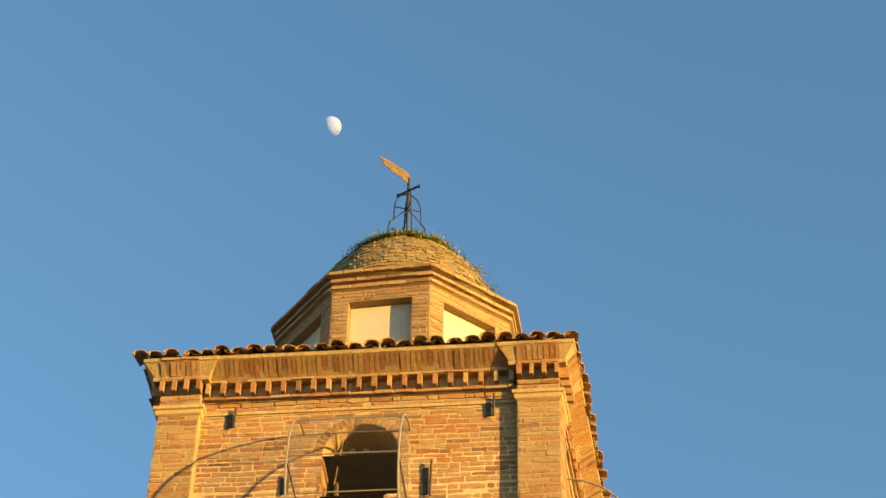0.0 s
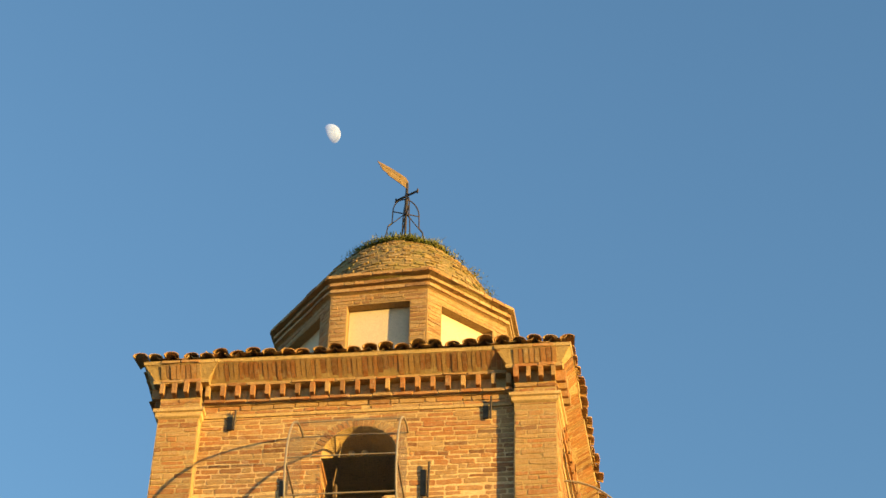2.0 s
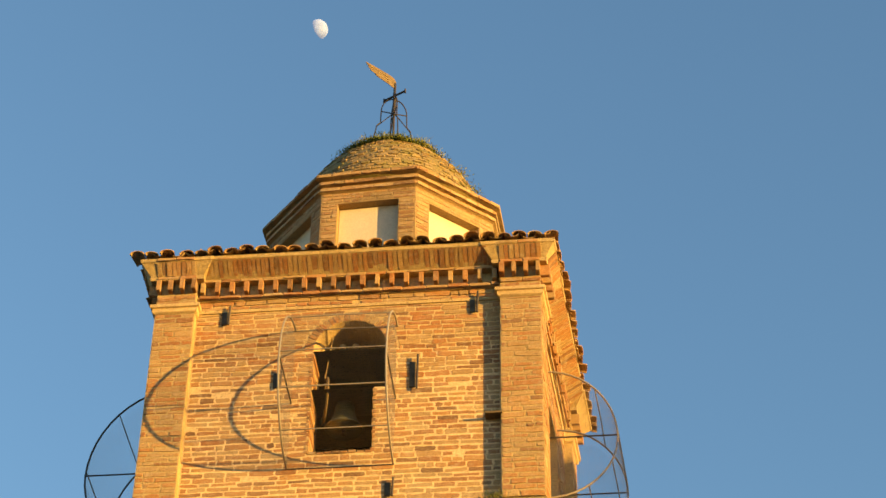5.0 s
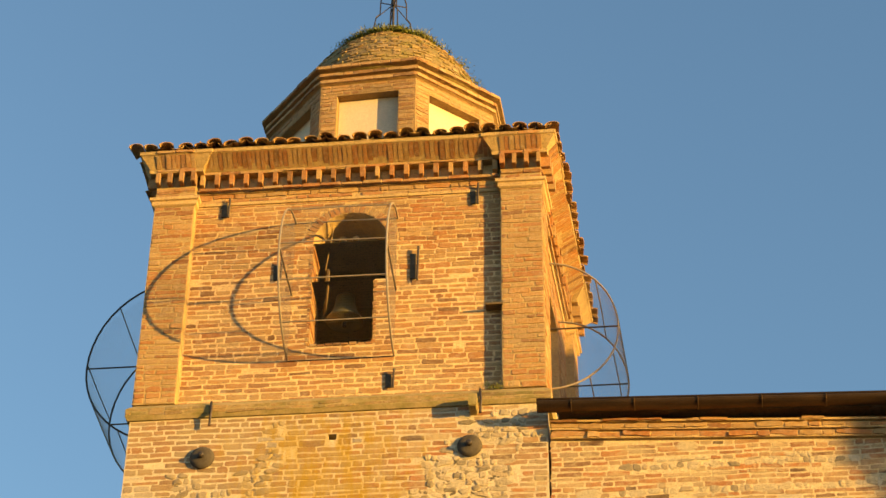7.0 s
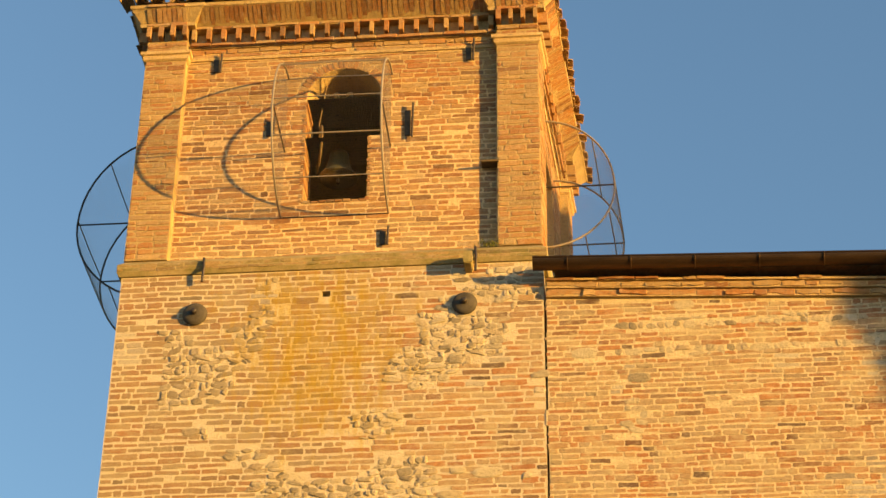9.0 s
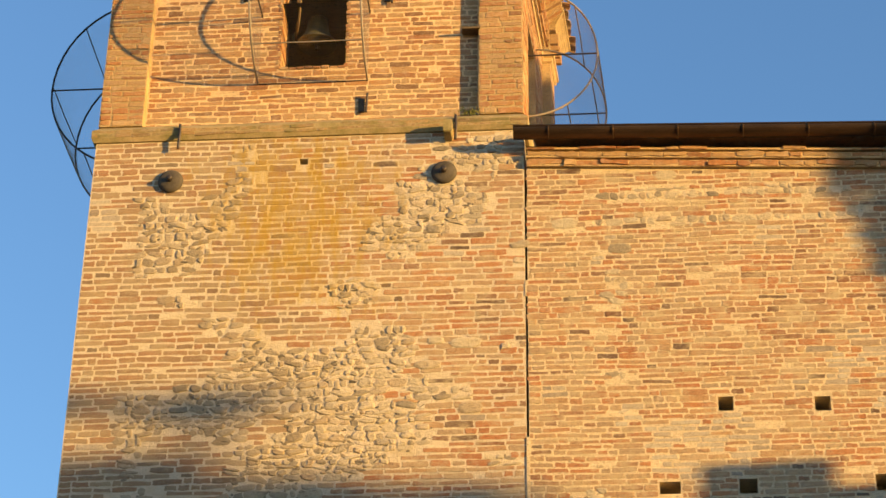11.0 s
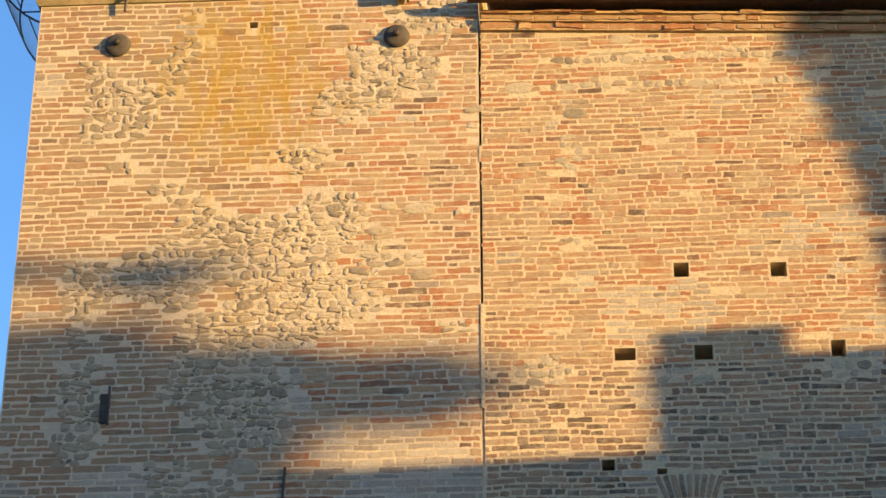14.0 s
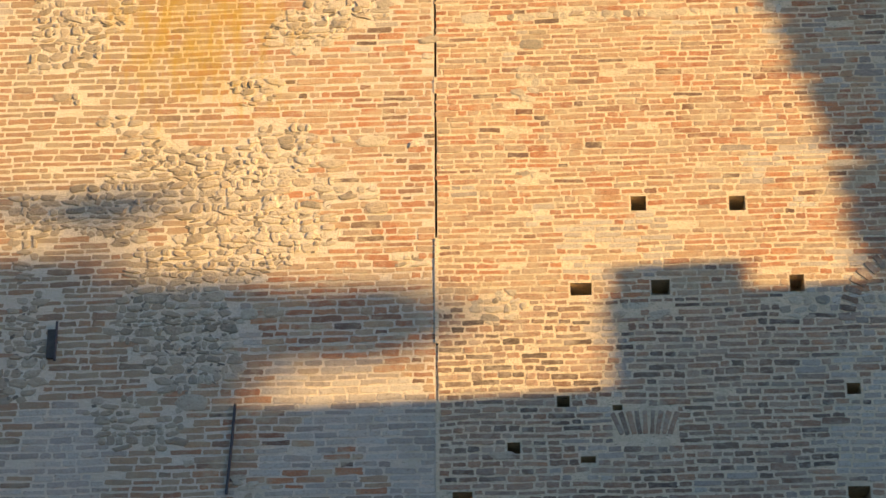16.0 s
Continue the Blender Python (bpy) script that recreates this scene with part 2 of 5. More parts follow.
def part(name, bm, mat, parent=None, label="", smooth=False):
    """Links a bmesh, a Pile or a mesh as ONE object; world coordinates, kept under the parent."""
    if isinstance(bm, bmesh.types.BMesh):
        bmesh.ops.recalc_face_normals(bm, faces=bm.faces)
        me = bpy.data.meshes.new(name)
        bm.to_mesh(me)
        bm.free()
        me.materials.append(mat)
        if smooth:
            me.polygons.foreach_set("use_smooth", [True] * len(me.polygons))
    elif isinstance(bm, Pile):
        me = mesh_of(name, bm.v, bm.f, mat, smooth)
    else:
        me = bm
    ob = new(name, me)
    if parent:
        under(ob, parent)
    if label:
        ob["label"] = label
    return ob


def under(ob, parent):
    m = Matrix.Identity(4)
    p = parent
    while p:
        m = p.matrix_basis.copy() @ m if p.parent is None else p.matrix_parent_inverse @ p.matrix_basis @ m
        p = p.parent
    ob.parent = parent
    ob.matrix_parent_inverse = m.inverted()


class Pile:
    """Many closed pieces gathered into one mesh."""

    def __init__(self):
        self.v, self.f = [], []

    def add(self, verts, faces):
        n = len(self.v)
        self.v.extend(verts)
        self.f.extend([tuple(i + n for i in f) for f in faces])


def prism(pile, bottom, top):
    """A solid between two outlines of equally many points."""
    n = len(bottom)
    faces = [tuple(range(n))[::-1], tuple(range(n, 2 * n))]
    faces += [(i, (i + 1) % n, n + (i + 1) % n, n + i) for i in range(n)]
    pile.add(list(bottom) + list(top), faces)


def loft(pile, rings):
    """A solid through several outlines of equally many points, one above the other."""
    n, k = len(rings[0]), len(rings)
    f = [tuple(range(n))[::-1], tuple(range(n * (k - 1), n * k))]
    for j in range(k - 1):
        f += [(j * n + i, j * n + (i + 1) % n, (j + 1) * n + (i + 1) % n, (j + 1) * n + i) for i in range(n)]
    pile.add([p for r in rings for p in r], f)


def box(pile, x0, x1, y0, y1, z0, z1, m=None, bevel=0.0):
    def ring(b, z):
        return [(x0 + b, y0 + b, z), (x1 - b, y0 + b, z), (x1 - b, y1 - b, z), (x0 + b, y1 - b, z)]
    if bevel:
        rings = [ring(bevel, z0), ring(0, z0 + bevel), ring(0, z1 - bevel), ring(bevel, z1)]
    else:
        rings = [ring(0, z0), ring(0, z1)]
    v = [Vector(p) for r in rings for p in r]
    if m is not None:
        v = [m @ p for p in v]
    k = len(rings)
    f = [(3, 2, 1, 0), tuple(4 * (k - 1) + i for i in range(4))]
    for j in range(k - 1):
        f += [(4 * j + i, 4 * j + (i + 1) % 4, 4 * j + 4 + (i + 1) % 4, 4 * j + 4 + i) for i in range(4)]
    pile.add([tuple(p) for p in v], f)


def tube(pile, pts, r, n=6, r_end=None):
    """A round bar along a line of points."""
    pts = [Vector(p) for p in pts]
    rings = []
    for i, p in enumerate(pts):
        d = (pts[min(i + 1, len(pts) - 1)] - pts[max(i - 1, 0)]).normalized()
        a = d.orthogonal().normalized() if abs(d.z) > 0.9 else d.cross(Vector((0, 0, 1))).normalized()
        if i == 0 or a.dot(prev) == 0:
            prev = a
        a = (prev - d * prev.dot(d)).normalized()
        prev = a
        b = d.cross(a)
        rr = r if r_end is None else r + (r_end - r) * i / (len(pts) - 1)
        rings.append([tuple(p + (a * math.cos(t) + b * math.sin(t)) * rr) for t in [2 * math.pi * k / n for k in range(n)]])
    v = [q for g in rings for q in g]
    f = [tuple(range(n))[::-1], tuple(range(n * (len(pts) - 1), n * len(pts)))]
    for j in range(len(pts) - 1):
        f += [(j * n + k, j * n + (k + 1) % n, (j + 1) * n + (k + 1) % n, (j + 1) * n + k) for k in range(n)]
    pile.add(v, f)


def lathe(pile, profile, centre, n=24, m=None):
    """Turns a profile of (radius, height) about an upright axis."""
    c = Vector(centre)
    v = []
    for r, z in profile:
        v += [c + Vector((r * math.cos(2 * math.pi * k / n), r * math.sin(2 * math.pi * k / n), z)) for k in range(n)]
    if m is not None:
        v = [m @ p for p in v]
    f = [tuple(range(n))[::-1], tuple(range(n * (len(profile) - 1), n * len(profile)))]
    for j in range(len(profile) - 1):
        f += [(j * n + k, j * n + (k + 1) % n, (j + 1) * n + (k + 1) % n, (j + 1) * n + k) for k in range(n)]
    pile.add([tuple(p) for p in v], f)


def slab(x0, x1, z0, z1, y0, y1, holes, m=None):
    """An upright wall with square holes (xa, xb, za, zb, depth); a depth of None goes through."""
    xs = sorted({x0, x1, *[h[0] for h in holes], *[h[1] for h in holes]})
    zs = sorted({z0, z1, *[h[2] for h in holes], *[h[3] for h in holes]})
    pile = Pile()
    m = m or Matrix.Identity(4)

    def quad(*p):
        pile.add([tuple(m @ Vector(q)) for q in p], [(0, 1, 2, 3)])

    def in_hole(x, z, through):
        return any(h[0] < x < h[1] and h[2] < z < h[3] and (h[4] is None or not through) for h in holes)
    for xa, xb in zip(xs, xs[1:]):
        for za, zb in zip(zs, zs[1:]):
            cx, cz = (xa + xb) / 2, (za + zb) / 2
            if not in_hole(cx, cz, False):
                quad((xa, y0, za), (xb, y0, za), (xb, y0, zb), (xa, y0, zb))
            if not in_hole(cx, cz, True):
                quad((xb, y1, za), (xa, y1, za), (xa, y1, zb), (xb, y1, zb))
    for xa, xb, za, zb, d in holes:
        yb = y1 if d is None else y0 + d
        quad((xa, y0, za), (xa, y0, zb), (xa, yb, zb), (xa, yb, za))
        quad((xb, y0, zb), (xb, y0, za), (xb, yb, za), (xb, yb, zb))
        quad((xa, y0, za), (xa, yb, za), (xb, yb, za), (xb, y0, za))
        quad((xb, y0, zb), (xb, yb, zb), (xa, yb, zb), (xa, y0, zb))
        if d is not None:
            quad((xa, yb, za), (xb, yb, za), (xb, yb, zb), (xa, yb, zb))
    quad((x0, y0, z1), (x1, y0, z1), (x1, y1, z1), (x0, y1, z1))
    quad((x0, y1, z0), (x1, y1, z0), (x1, y0, z0), (x0, y0, z0))
    quad((x0, y1, z0), (x0, y0, z0), (x0, y0, z1), (x0, y1, z1))
    quad((x1, y0, z0), (x1, y1, z0), (x1, y1, z1), (x1, y0, z1))
    return pile


# ---- brick and stone laying ----
rng = random.Random(7)


def brick_outline(l, h, cut=0.17, rough=0.05):
    c = min(l, h) * cut
    q = l / 2 - c
    pts = [(-q, -h / 2), (-q * 0.35, -h / 2), (q * 0.35, -h / 2), (q, -h / 2), (l / 2, -h / 2 + c), (l / 2 - c * 0.3, 0), (l / 2, h / 2 - c), (q, h / 2), (q * 0.35, h / 2), (-q * 0.35, h / 2),
           (-q, h / 2), (-l / 2, h / 2 - c), (-l / 2 + c * 0.3, 0), (-l / 2, -h / 2 + c)]
    return [(x + rng.uniform(-1, 1) * h * rough, z + rng.uniform(-1, 1) * h * rough) for x, z in pts]


def brick_shape(l, h, proud, rough=0.11):
    """Verts and faces of one worn brick that stands proud of the wall's plane (towards -y)."""
    o = brick_outline(l, h, rough=rough)
    n = len(o)
    k = 1 - 0.10 * min(1, h / l)
    tx, tz = rng.uniform(-0.25, 0.25) * proud, rng.uniform(-0.35, 0.35) * proud
    v = [(x, 0.012, z) for x, z in o] + [(x, -proud * 0.6, z) for x, z in o]
    v += [(x - math.copysign(min(0.006, abs(x)), x), -proud - tx * x / l * 2 - tz * z / h * 2, z * k) for x, z in o]
    f = []
    for j in (0, n):
        f += [(j + i, j + (i + 1) % n, j + n + (i + 1) % n, j + n + i) for i in range(n)]
    f.append(tuple(range(2 * n, 3 * n)))
    return v, f


def stone_shape(w, h, proud, jag=1.0):
    n = 9
    v = []
    ph = rng.uniform(0, 6.28)
    rad = [1 + jag * rng.uniform(-0.34, 0.12) for _ in range(n)]
    for k, (s, y) in enumerate(((1.0, 0.012), (0.97, -proud * 0.45), (0.72, -proud * 0.95))):
        for i in range(n):
            a = ph + 2 * math.pi * i / n
            e = 0.75      # squarish rather than round
            ca, sa = math.cos(a), math.sin(a)
            v.append((math.copysign(abs(ca) ** e, ca) * rad[i] * w / 2 * s, y + (rng.uniform(-0.2, 0.2) * proud if k == 2 else 0),
                      math.copysign(abs(sa) ** e, sa) * rad[i] * h / 2 * s))
    v.append((rng.uniform(-0.1, 0.1) * w, -proud * rng.uniform(0.9, 1.2), rng.uniform(-0.1, 0.1) * h))
    f = []
    for j in (0, n):
        f += [(j + i, j + (i + 1) % n, j + n + (i + 1) % n, j + n + i) for i in range(n)]
    f += [(2 * n + i, 2 * n + (i + 1) % n, 3 * n) for i in range(n)]
    return v, f


def place(shape, x, y, z, m=None, turn=0.0):
    v, f = shape
    c, s = math.cos(turn), math.sin(turn)
    out = [Vector((x + a * c - e * s, y + b, z + a * s + e * c)) for a, b, e in v]
    return [tuple(m @ p) if m is not None else tuple(p) for p in out], f



def shared_bricks(name, mat):
    out = []
    for l in (0.27, 0.27, 0.27, 0.21, 0.21, 0.13, 0.13):
        v, f = brick_shape(l, 0.056, 0.010)
        out.append((l, mesh_of(name, v, f, mat)))
    return out


def lay(x0, x1, z0, z1, y, blocked=(), course=0.077, joint=0.0195, proud=(0.001, 0.006), rubble=None, single=None, parent=None, shared=(),
        m=None, headers=0.25, wave=0.006, arch=None, seed=1, gap=0.0, end_gap=0.0, alt=None):
    """Lays bricks in courses on an upright face. blocked: (xa, xb, za, zb) left free. rubble(x, z) > 0 leaves room for stones.
    single(x, z): bricks that become parts of their own under parent. arch: (centre x, spring z, half width) left free."""
    rng.seed(seed)
    pile, z, k = Pile(), z0, 0
    pile.alt = Pile()
    while z < z1 - 0.03:
        ch = course * rng.uniform(0.82, 1.17)
        if z + ch > z1:
            ch = z1 - z
        h = ch - joint * rng.uniform(0.75, 1.2)
        zc = z + ch / 2
        cuts = [(xa, xb) for xa, xb, za, zb in blocked if za < zc + h * 0.3 and zb > zc - h * 0.3]
        if arch and zc > arch[1]:
            d2 = (arch[2] + 0.02) ** 2 - (zc - arch[1]) ** 2
            if d2 > 0:
                cuts.append((arch[0] - math.sqrt(d2), arch[0] + math.sqrt(d2)))
        spans, a = [], x0
        for ca, cb in sorted(cuts):
            if ca > a:
                spans.append((a, ca))
            a = max(a, cb)
        if a < x1:
            spans.append((a, x1))
        for a, b in spans:
            if end_gap and b == x1:
                b += 0.04 * fuzz(0, zc, 2.4) + rng.uniform(-end_gap, end_gap) * 0.6
            x = a
            x = max(x, a)
            if gap and a == x0:
                x = a + 0.04 * fuzz(0, zc, 2.4) + rng.uniform(-gap, gap) * 0.6
            first = True
            while x < b - 0.02:
                l = rng.choice((0.285, 0.30, 0.28, 0.24, 0.2, 0.33)) if rng.random() > headers else rng.choice((0.145, 0.135, 0.11))
                if first:
                    l *= (0.5, 1.0)[k % 2]
                    first = False
                if b - (x + l) < 0.07:
                    l = b - x
                xc = x + l / 2
                x += l
                if l < 0.05 or (rubble and rubble(xc, zc) > 0):
                    continue
                zw = zc + wave * math.sin(xc * 1.9 + zc * 0.7) + wave * 0.7 * math.sin(xc * 5.3 - zc * 2.1) + rng.uniform(-0.005, 0.005)
                pr = rng.uniform(*proud)
                if rng.random() < 0.012:
                    continue                      # lost, only mortar left
                ll = max(l - joint * rng.uniform(0.6, 1.3), 0.035)
                turn = rng.uniform(-0.035, 0.035)
                bh = h * rng.uniform(0.72, 1.1)
                if single and single(xc, zc) and not (alt and alt(xc, zc)):
                    base, me = min(shared, key=lambda s: abs(s[0] - ll) + rng.random() * 0.01)
                    ob = new("brick", me)
                    ob.matrix_world = Matrix.Translation((xc, y, zw)) @ Matrix.Rotation(-turn, 4, "Y") @ Matrix.Diagonal((ll / base, pr / 0.010, bh / 0.056, 1))
                    ob.matrix_basis = ob.matrix_world
                    under(ob, parent)
                else:
                    (pile.alt if alt and alt(xc, zc) else pile).add(*place(brick_shape(ll, bh, pr), xc, y, zw, m, turn))
        z += ch
        k += 1
    return pile


def lay_stones(x0, x1, z0, z1, y, rubble, blocked=(), size=(0.06, 0.25), proud=(0.003, 0.015), seed=3):
    rng.seed(seed)
    pile, z = Pile(), z0
    while z < z1:
        row = rng.uniform(0.045, 0.125)
        x = x0 + rng.uniform(0, 0.1)
        while x < x1:
            w = rng.uniform(*size) if rng.random() < 0.8 else rng.uniform(0.06, 0.10)
            xc, zc = x + w / 2, z + row / 2 + rng.uniform(-0.015, 0.015)
            x += w * 0.96
            if rubble(xc, zc) <= 0 or any(xa - w / 2 < xc < xb + w / 2 and za - row / 2 < zc < zb + row / 2 for xa, xb, za, zb in blocked):
                continue
            pile.add(*place(stone_shape(w * rng.uniform(0.9, 1.12), row * rng.uniform(0.75, 1.1), rng.uniform(*proud)), xc, y, zc, None, rng.uniform(-0.25, 0.25)))
        z += row * 0.93
    return pile


def fuzz(x, z, s):
    return noise.noise(Vector((x * s, 3.7, z * s)))


# ---- ground ----
g = Pile()
prism(g, [(-2500, -2500, -0.4), (2500, -2500, -0.4), (2500, 2500, -0.4), (-2500, 2500, -0.4)], [(-2500, -2500, 0), (2500, -2500, 0), (2500, 2500, 0), (-2500, 2500, 0)])
tagged(part("ground", g, M_GROUND), "dusty grey paved ground before the church", "ground", kind="structure")

# ---- bell tower ----
XL, XR, DEPTH, SKEW = -5.03, 0.012, 3.85, 0.0716
REC = 0.115                        # the upper field lies back behind the corner pilasters
Z_LEDGE0, Z_LEDGE1, Z_CAP, Z_TOP = 15.57, 15.80, 18.90, 19.66
tower = thing("bell_tower", "old brick bell tower with corner pilasters, tiled eaves and domed lantern", "tower")


def foot(o, z):
    """The tower's outline on plan, grown by o."""
    return [(XL - o, -o, z), (XR + o - SKEW * o, -o, z), (XR + o + SKEW * (DEPTH + o), DEPTH + o, z), (XL - o, DEPTH + o, z)]


def corner(k, o, z, side=0.53):
    """The outline of the square corner block k, grown by o."""
    cx = (XL, XR, XR + SKEW * DEPTH, XL)[k]
    sx = (1, -1, -1, 1)[k]
    cy, sy = ((0, 1), (0, 1), (DEPTH, -1), (DEPTH, -1))[k]
    xa, xb = sorted((cx - sx * o, cx + sx * (side + o)))
    ya, yb = sorted((cy - sy * o, cy + sy * (side + o)))
    sk = (lambda y: SKEW * (y - cy)) if k in (1, 2) else (lambda y: 0)
    return [(xa + sk(ya), ya, z), (xb + sk(ya), ya, z), (xb + sk(yb), yb, z), (xa + sk(yb), yb, z)]


M_RIGHT = Matrix(((SKEW, -1, 0, XR), (1, 0, 0, 0), (0, 0, 1, 0), (0, 0, 0, 1)))      # local x runs back along the right-hand face
M_LEFT = Matrix(((0, 1, 0, XL), (-1, 0, 0, DEPTH), (0, 0, 1, 0), (0, 0, 0, 1)))

HOLES_T = [(-2.60, -2.50, 15.185, 15.265, 0.3)]
front = part("wall", slab(XL, XR, 0, Z_LEDGE0, 0, 0.7, HOLES_T), M_MORTAR, tower, "patched brick and river stone wall of the shaft")
p = Pile()
box(p, XL, XL + 0.6, 0.7, DEPTH, 0, Z_LEDGE0)
prism(p, [(XR - 0.6, 0.7, 0), (XR + SKEW * 0.7, 0.7, 0), (XR + SKEW * DEPTH, DEPTH, 0), (XR - 0.6, DEPTH, 0)],
      [(XR - 0.6, 0.7, Z_LEDGE0), (XR + SKEW * 0.7, 0.7, Z_LEDGE0), (XR + SKEW * DEPTH, DEPTH, Z_LEDGE0), (XR - 0.6, DEPTH, Z_LEDGE0)])
box(p, XL + 0.6, XR - 0.6, DEPTH - 0.6, DEPTH, 0, Z_LEDGE0)
part("shaft_side_wall", p, M_MORTAR, tower)

# belfry: the front opening is narrower below, where a pier was added
WX0, WX1, WPIER, WZ0, WSTEP, WSPRING = -2.93, -1.97, -2.12, 16.635, 17.625, 18.235
OPEN = [(WX0, WX1, WSTEP, WSPRING, None), (WX0, WPIER, WZ0, WSTEP, None)]
WC, WR = (WX0 + WX1) / 2, (WX1 - WX0) / 2
belfry = part("belfry_wall", slab(XL + REC, XR - REC, Z_LEDGE1, WSPRING, REC, 0.72, OPEN), M_BELFRY_MORTAR, tower)
p = Pile()          # the part above the springing, with the arch cut out
N = 14
arc = [(WC - WR * math.cos(math.pi * i / N), WSPRING + WR * math.sin(math.pi * i / N)) for i in range(N + 1)]
cols = [(XL + REC, WSPRING)] + arc + [(XR - REC, WSPRING)]
n = len(cols)
v = [(x, y, z) for y in (REC, 0.72) for x, z in cols] + [(x, y, Z_TOP) for y in (REC, 0.72) for x, z in cols]
f = []
for i in range(n - 1):
    f += [(i, i + 1, 2 * n + i + 1, 2 * n + i), (n + i + 1, n + i, 3 * n + i, 3 * n + i + 1), (i + 1, i, n + i, n + i + 1), (2 * n + i, 2 * n + i + 1, 3 * n + i + 1, 3 * n + i)]
p.add(v, f + [(0, 2 * n, 3 * n, n), (n - 1, 2 * n - 1, 4 * n - 1, 3 * n - 1)])
part("arch_wall", p, M_PALE_MORTAR, tower)
niche = (1.45, 2.4, 16.6, 18.3, 0.35)
part("side_wall", slab(0.72, DEPTH - REC, Z_LEDGE1, Z_TOP, REC, 0.6, [niche], M_RIGHT), M_PALE_MORTAR, tower)
part("side_wall", slab(REC, DEPTH - 0.72, Z_LEDGE1, Z_TOP, REC, 0.6, [(1.4, 2.35, 16.6, 18.3, 0.35)], M_LEFT), M_PALE_MORTAR, tower)
# inner faces of the belfry carry its deep shade in their colour
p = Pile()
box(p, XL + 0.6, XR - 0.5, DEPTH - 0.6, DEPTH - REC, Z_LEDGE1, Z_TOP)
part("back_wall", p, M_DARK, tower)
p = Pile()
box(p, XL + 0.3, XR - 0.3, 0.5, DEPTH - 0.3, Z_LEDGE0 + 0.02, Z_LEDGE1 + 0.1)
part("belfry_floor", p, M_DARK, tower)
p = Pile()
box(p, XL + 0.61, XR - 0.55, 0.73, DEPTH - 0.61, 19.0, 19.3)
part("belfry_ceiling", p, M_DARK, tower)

# ledge, corner pilasters, capitals
p = Pile()
loft(p, [foot(0.025, Z_LEDGE0), foot(0.055, Z_LEDGE0 + 0.05), foot(0.055, Z_LEDGE0 + 0.15), foot(0.04, Z_LEDGE0 + 0.17), foot(-0.03, Z_LEDGE1 + 0.012)])
course = part("string_course", p, M_LEDGE, tower, "mossy projecting string course")
LEDGE_BRICKS = lay(XL - 0.05, XR + 0.05, Z_LEDGE0 + 0.045, Z_LEDGE0 + 0.155, -0.054, course=0.056, joint=0.008, seed=71, proud=(0.001, 0.008))
tagged(part("ledge_brick", LEDGE_BRICKS, M_DOME, course), kind="stuff")
for k in range(4):
    p = Pile()
    prism(p, corner(k, -0.002, Z_LEDGE1 + 0.014), corner(k, -0.002, Z_TOP))
    part("pilaster", p, M_CORNICE, tower)
    p = Pile()
    loft(p, [corner(k, 0.004, Z_CAP - 0.02), corner(k, 0.03, Z_CAP), corner(k, 0.032, Z_CAP + 0.055), corner(k, 0.058, Z_CAP + 0.065), corner(k, 0.06, Z_CAP + 0.11)])
    part("capital", p, M_PALE_MORTAR, tower)
p = Pile()          # two thin courses across the field at the height of the capitals
prism(p, foot(-REC + 0.02, Z_CAP + 0.03), foot(-REC + 0.03, Z_CAP + 0.07))
part("moulding", p, M_PALE_MORTAR, tower)
p = Pile()
prism(p, foot(-REC + 0.03, 19.12), foot(-REC + 0.045, 19.18))
part("moulding", p, M_PALE_MORTAR, tower)

# cornice: band of dentils, cove, crown
CORN = []
for fn in (lambda o, z: foot(o - REC, z), *[(lambda o, z, k=k: corner(k, o, z)) for k in range(4)]):
    p = Pile()
    k = 0.0 if len(CORN) else 0.10            # the field's cove leans out to the same eaves line
    CORN.append(k)
    loft(p, [fn(0.09, 19.385), fn(0.10, 19.43), fn(0.075, 19.436), fn(0.20 + k, 19.60), fn(0.215 + k, 19.606), fn(0.22 + k, 19.655)])
    part("cornice", p, M_CORNICE, tower, "projecting brick cornice with a coved upper band")


def dentils(m, a, b, y, count, name="dentil"):
    for i in range(count):
        x = a + (b - a) * i / (count - 1)
        d = Pile()
        w = rng.uniform(0.05, 0.065)
        box(d, x - w / 2, x + w / 2, y - rng.uniform(0.105, 0.125), y + 0.02, 19.215, 19.383, m, 0.006)
        part(name, d, M_PALE_ONE, tower)


I4 = Matrix.Identity(4)
for m, ln in ((I4, None), (M_RIGHT, DEPTH), (M_LEFT, DEPTH)):
    x0, x1 = (XL, XR) if ln is None else (0, ln)
    dentils(m, x0 + 0.60, x1 - 0.60, REC, 21 if ln is None else 13)
    for a, b in ((x0 + 0.03, x0 + 0.50), (x1 - 0.50, x1 - 0.03)):
        dentils(m, a, b, 0, 4)

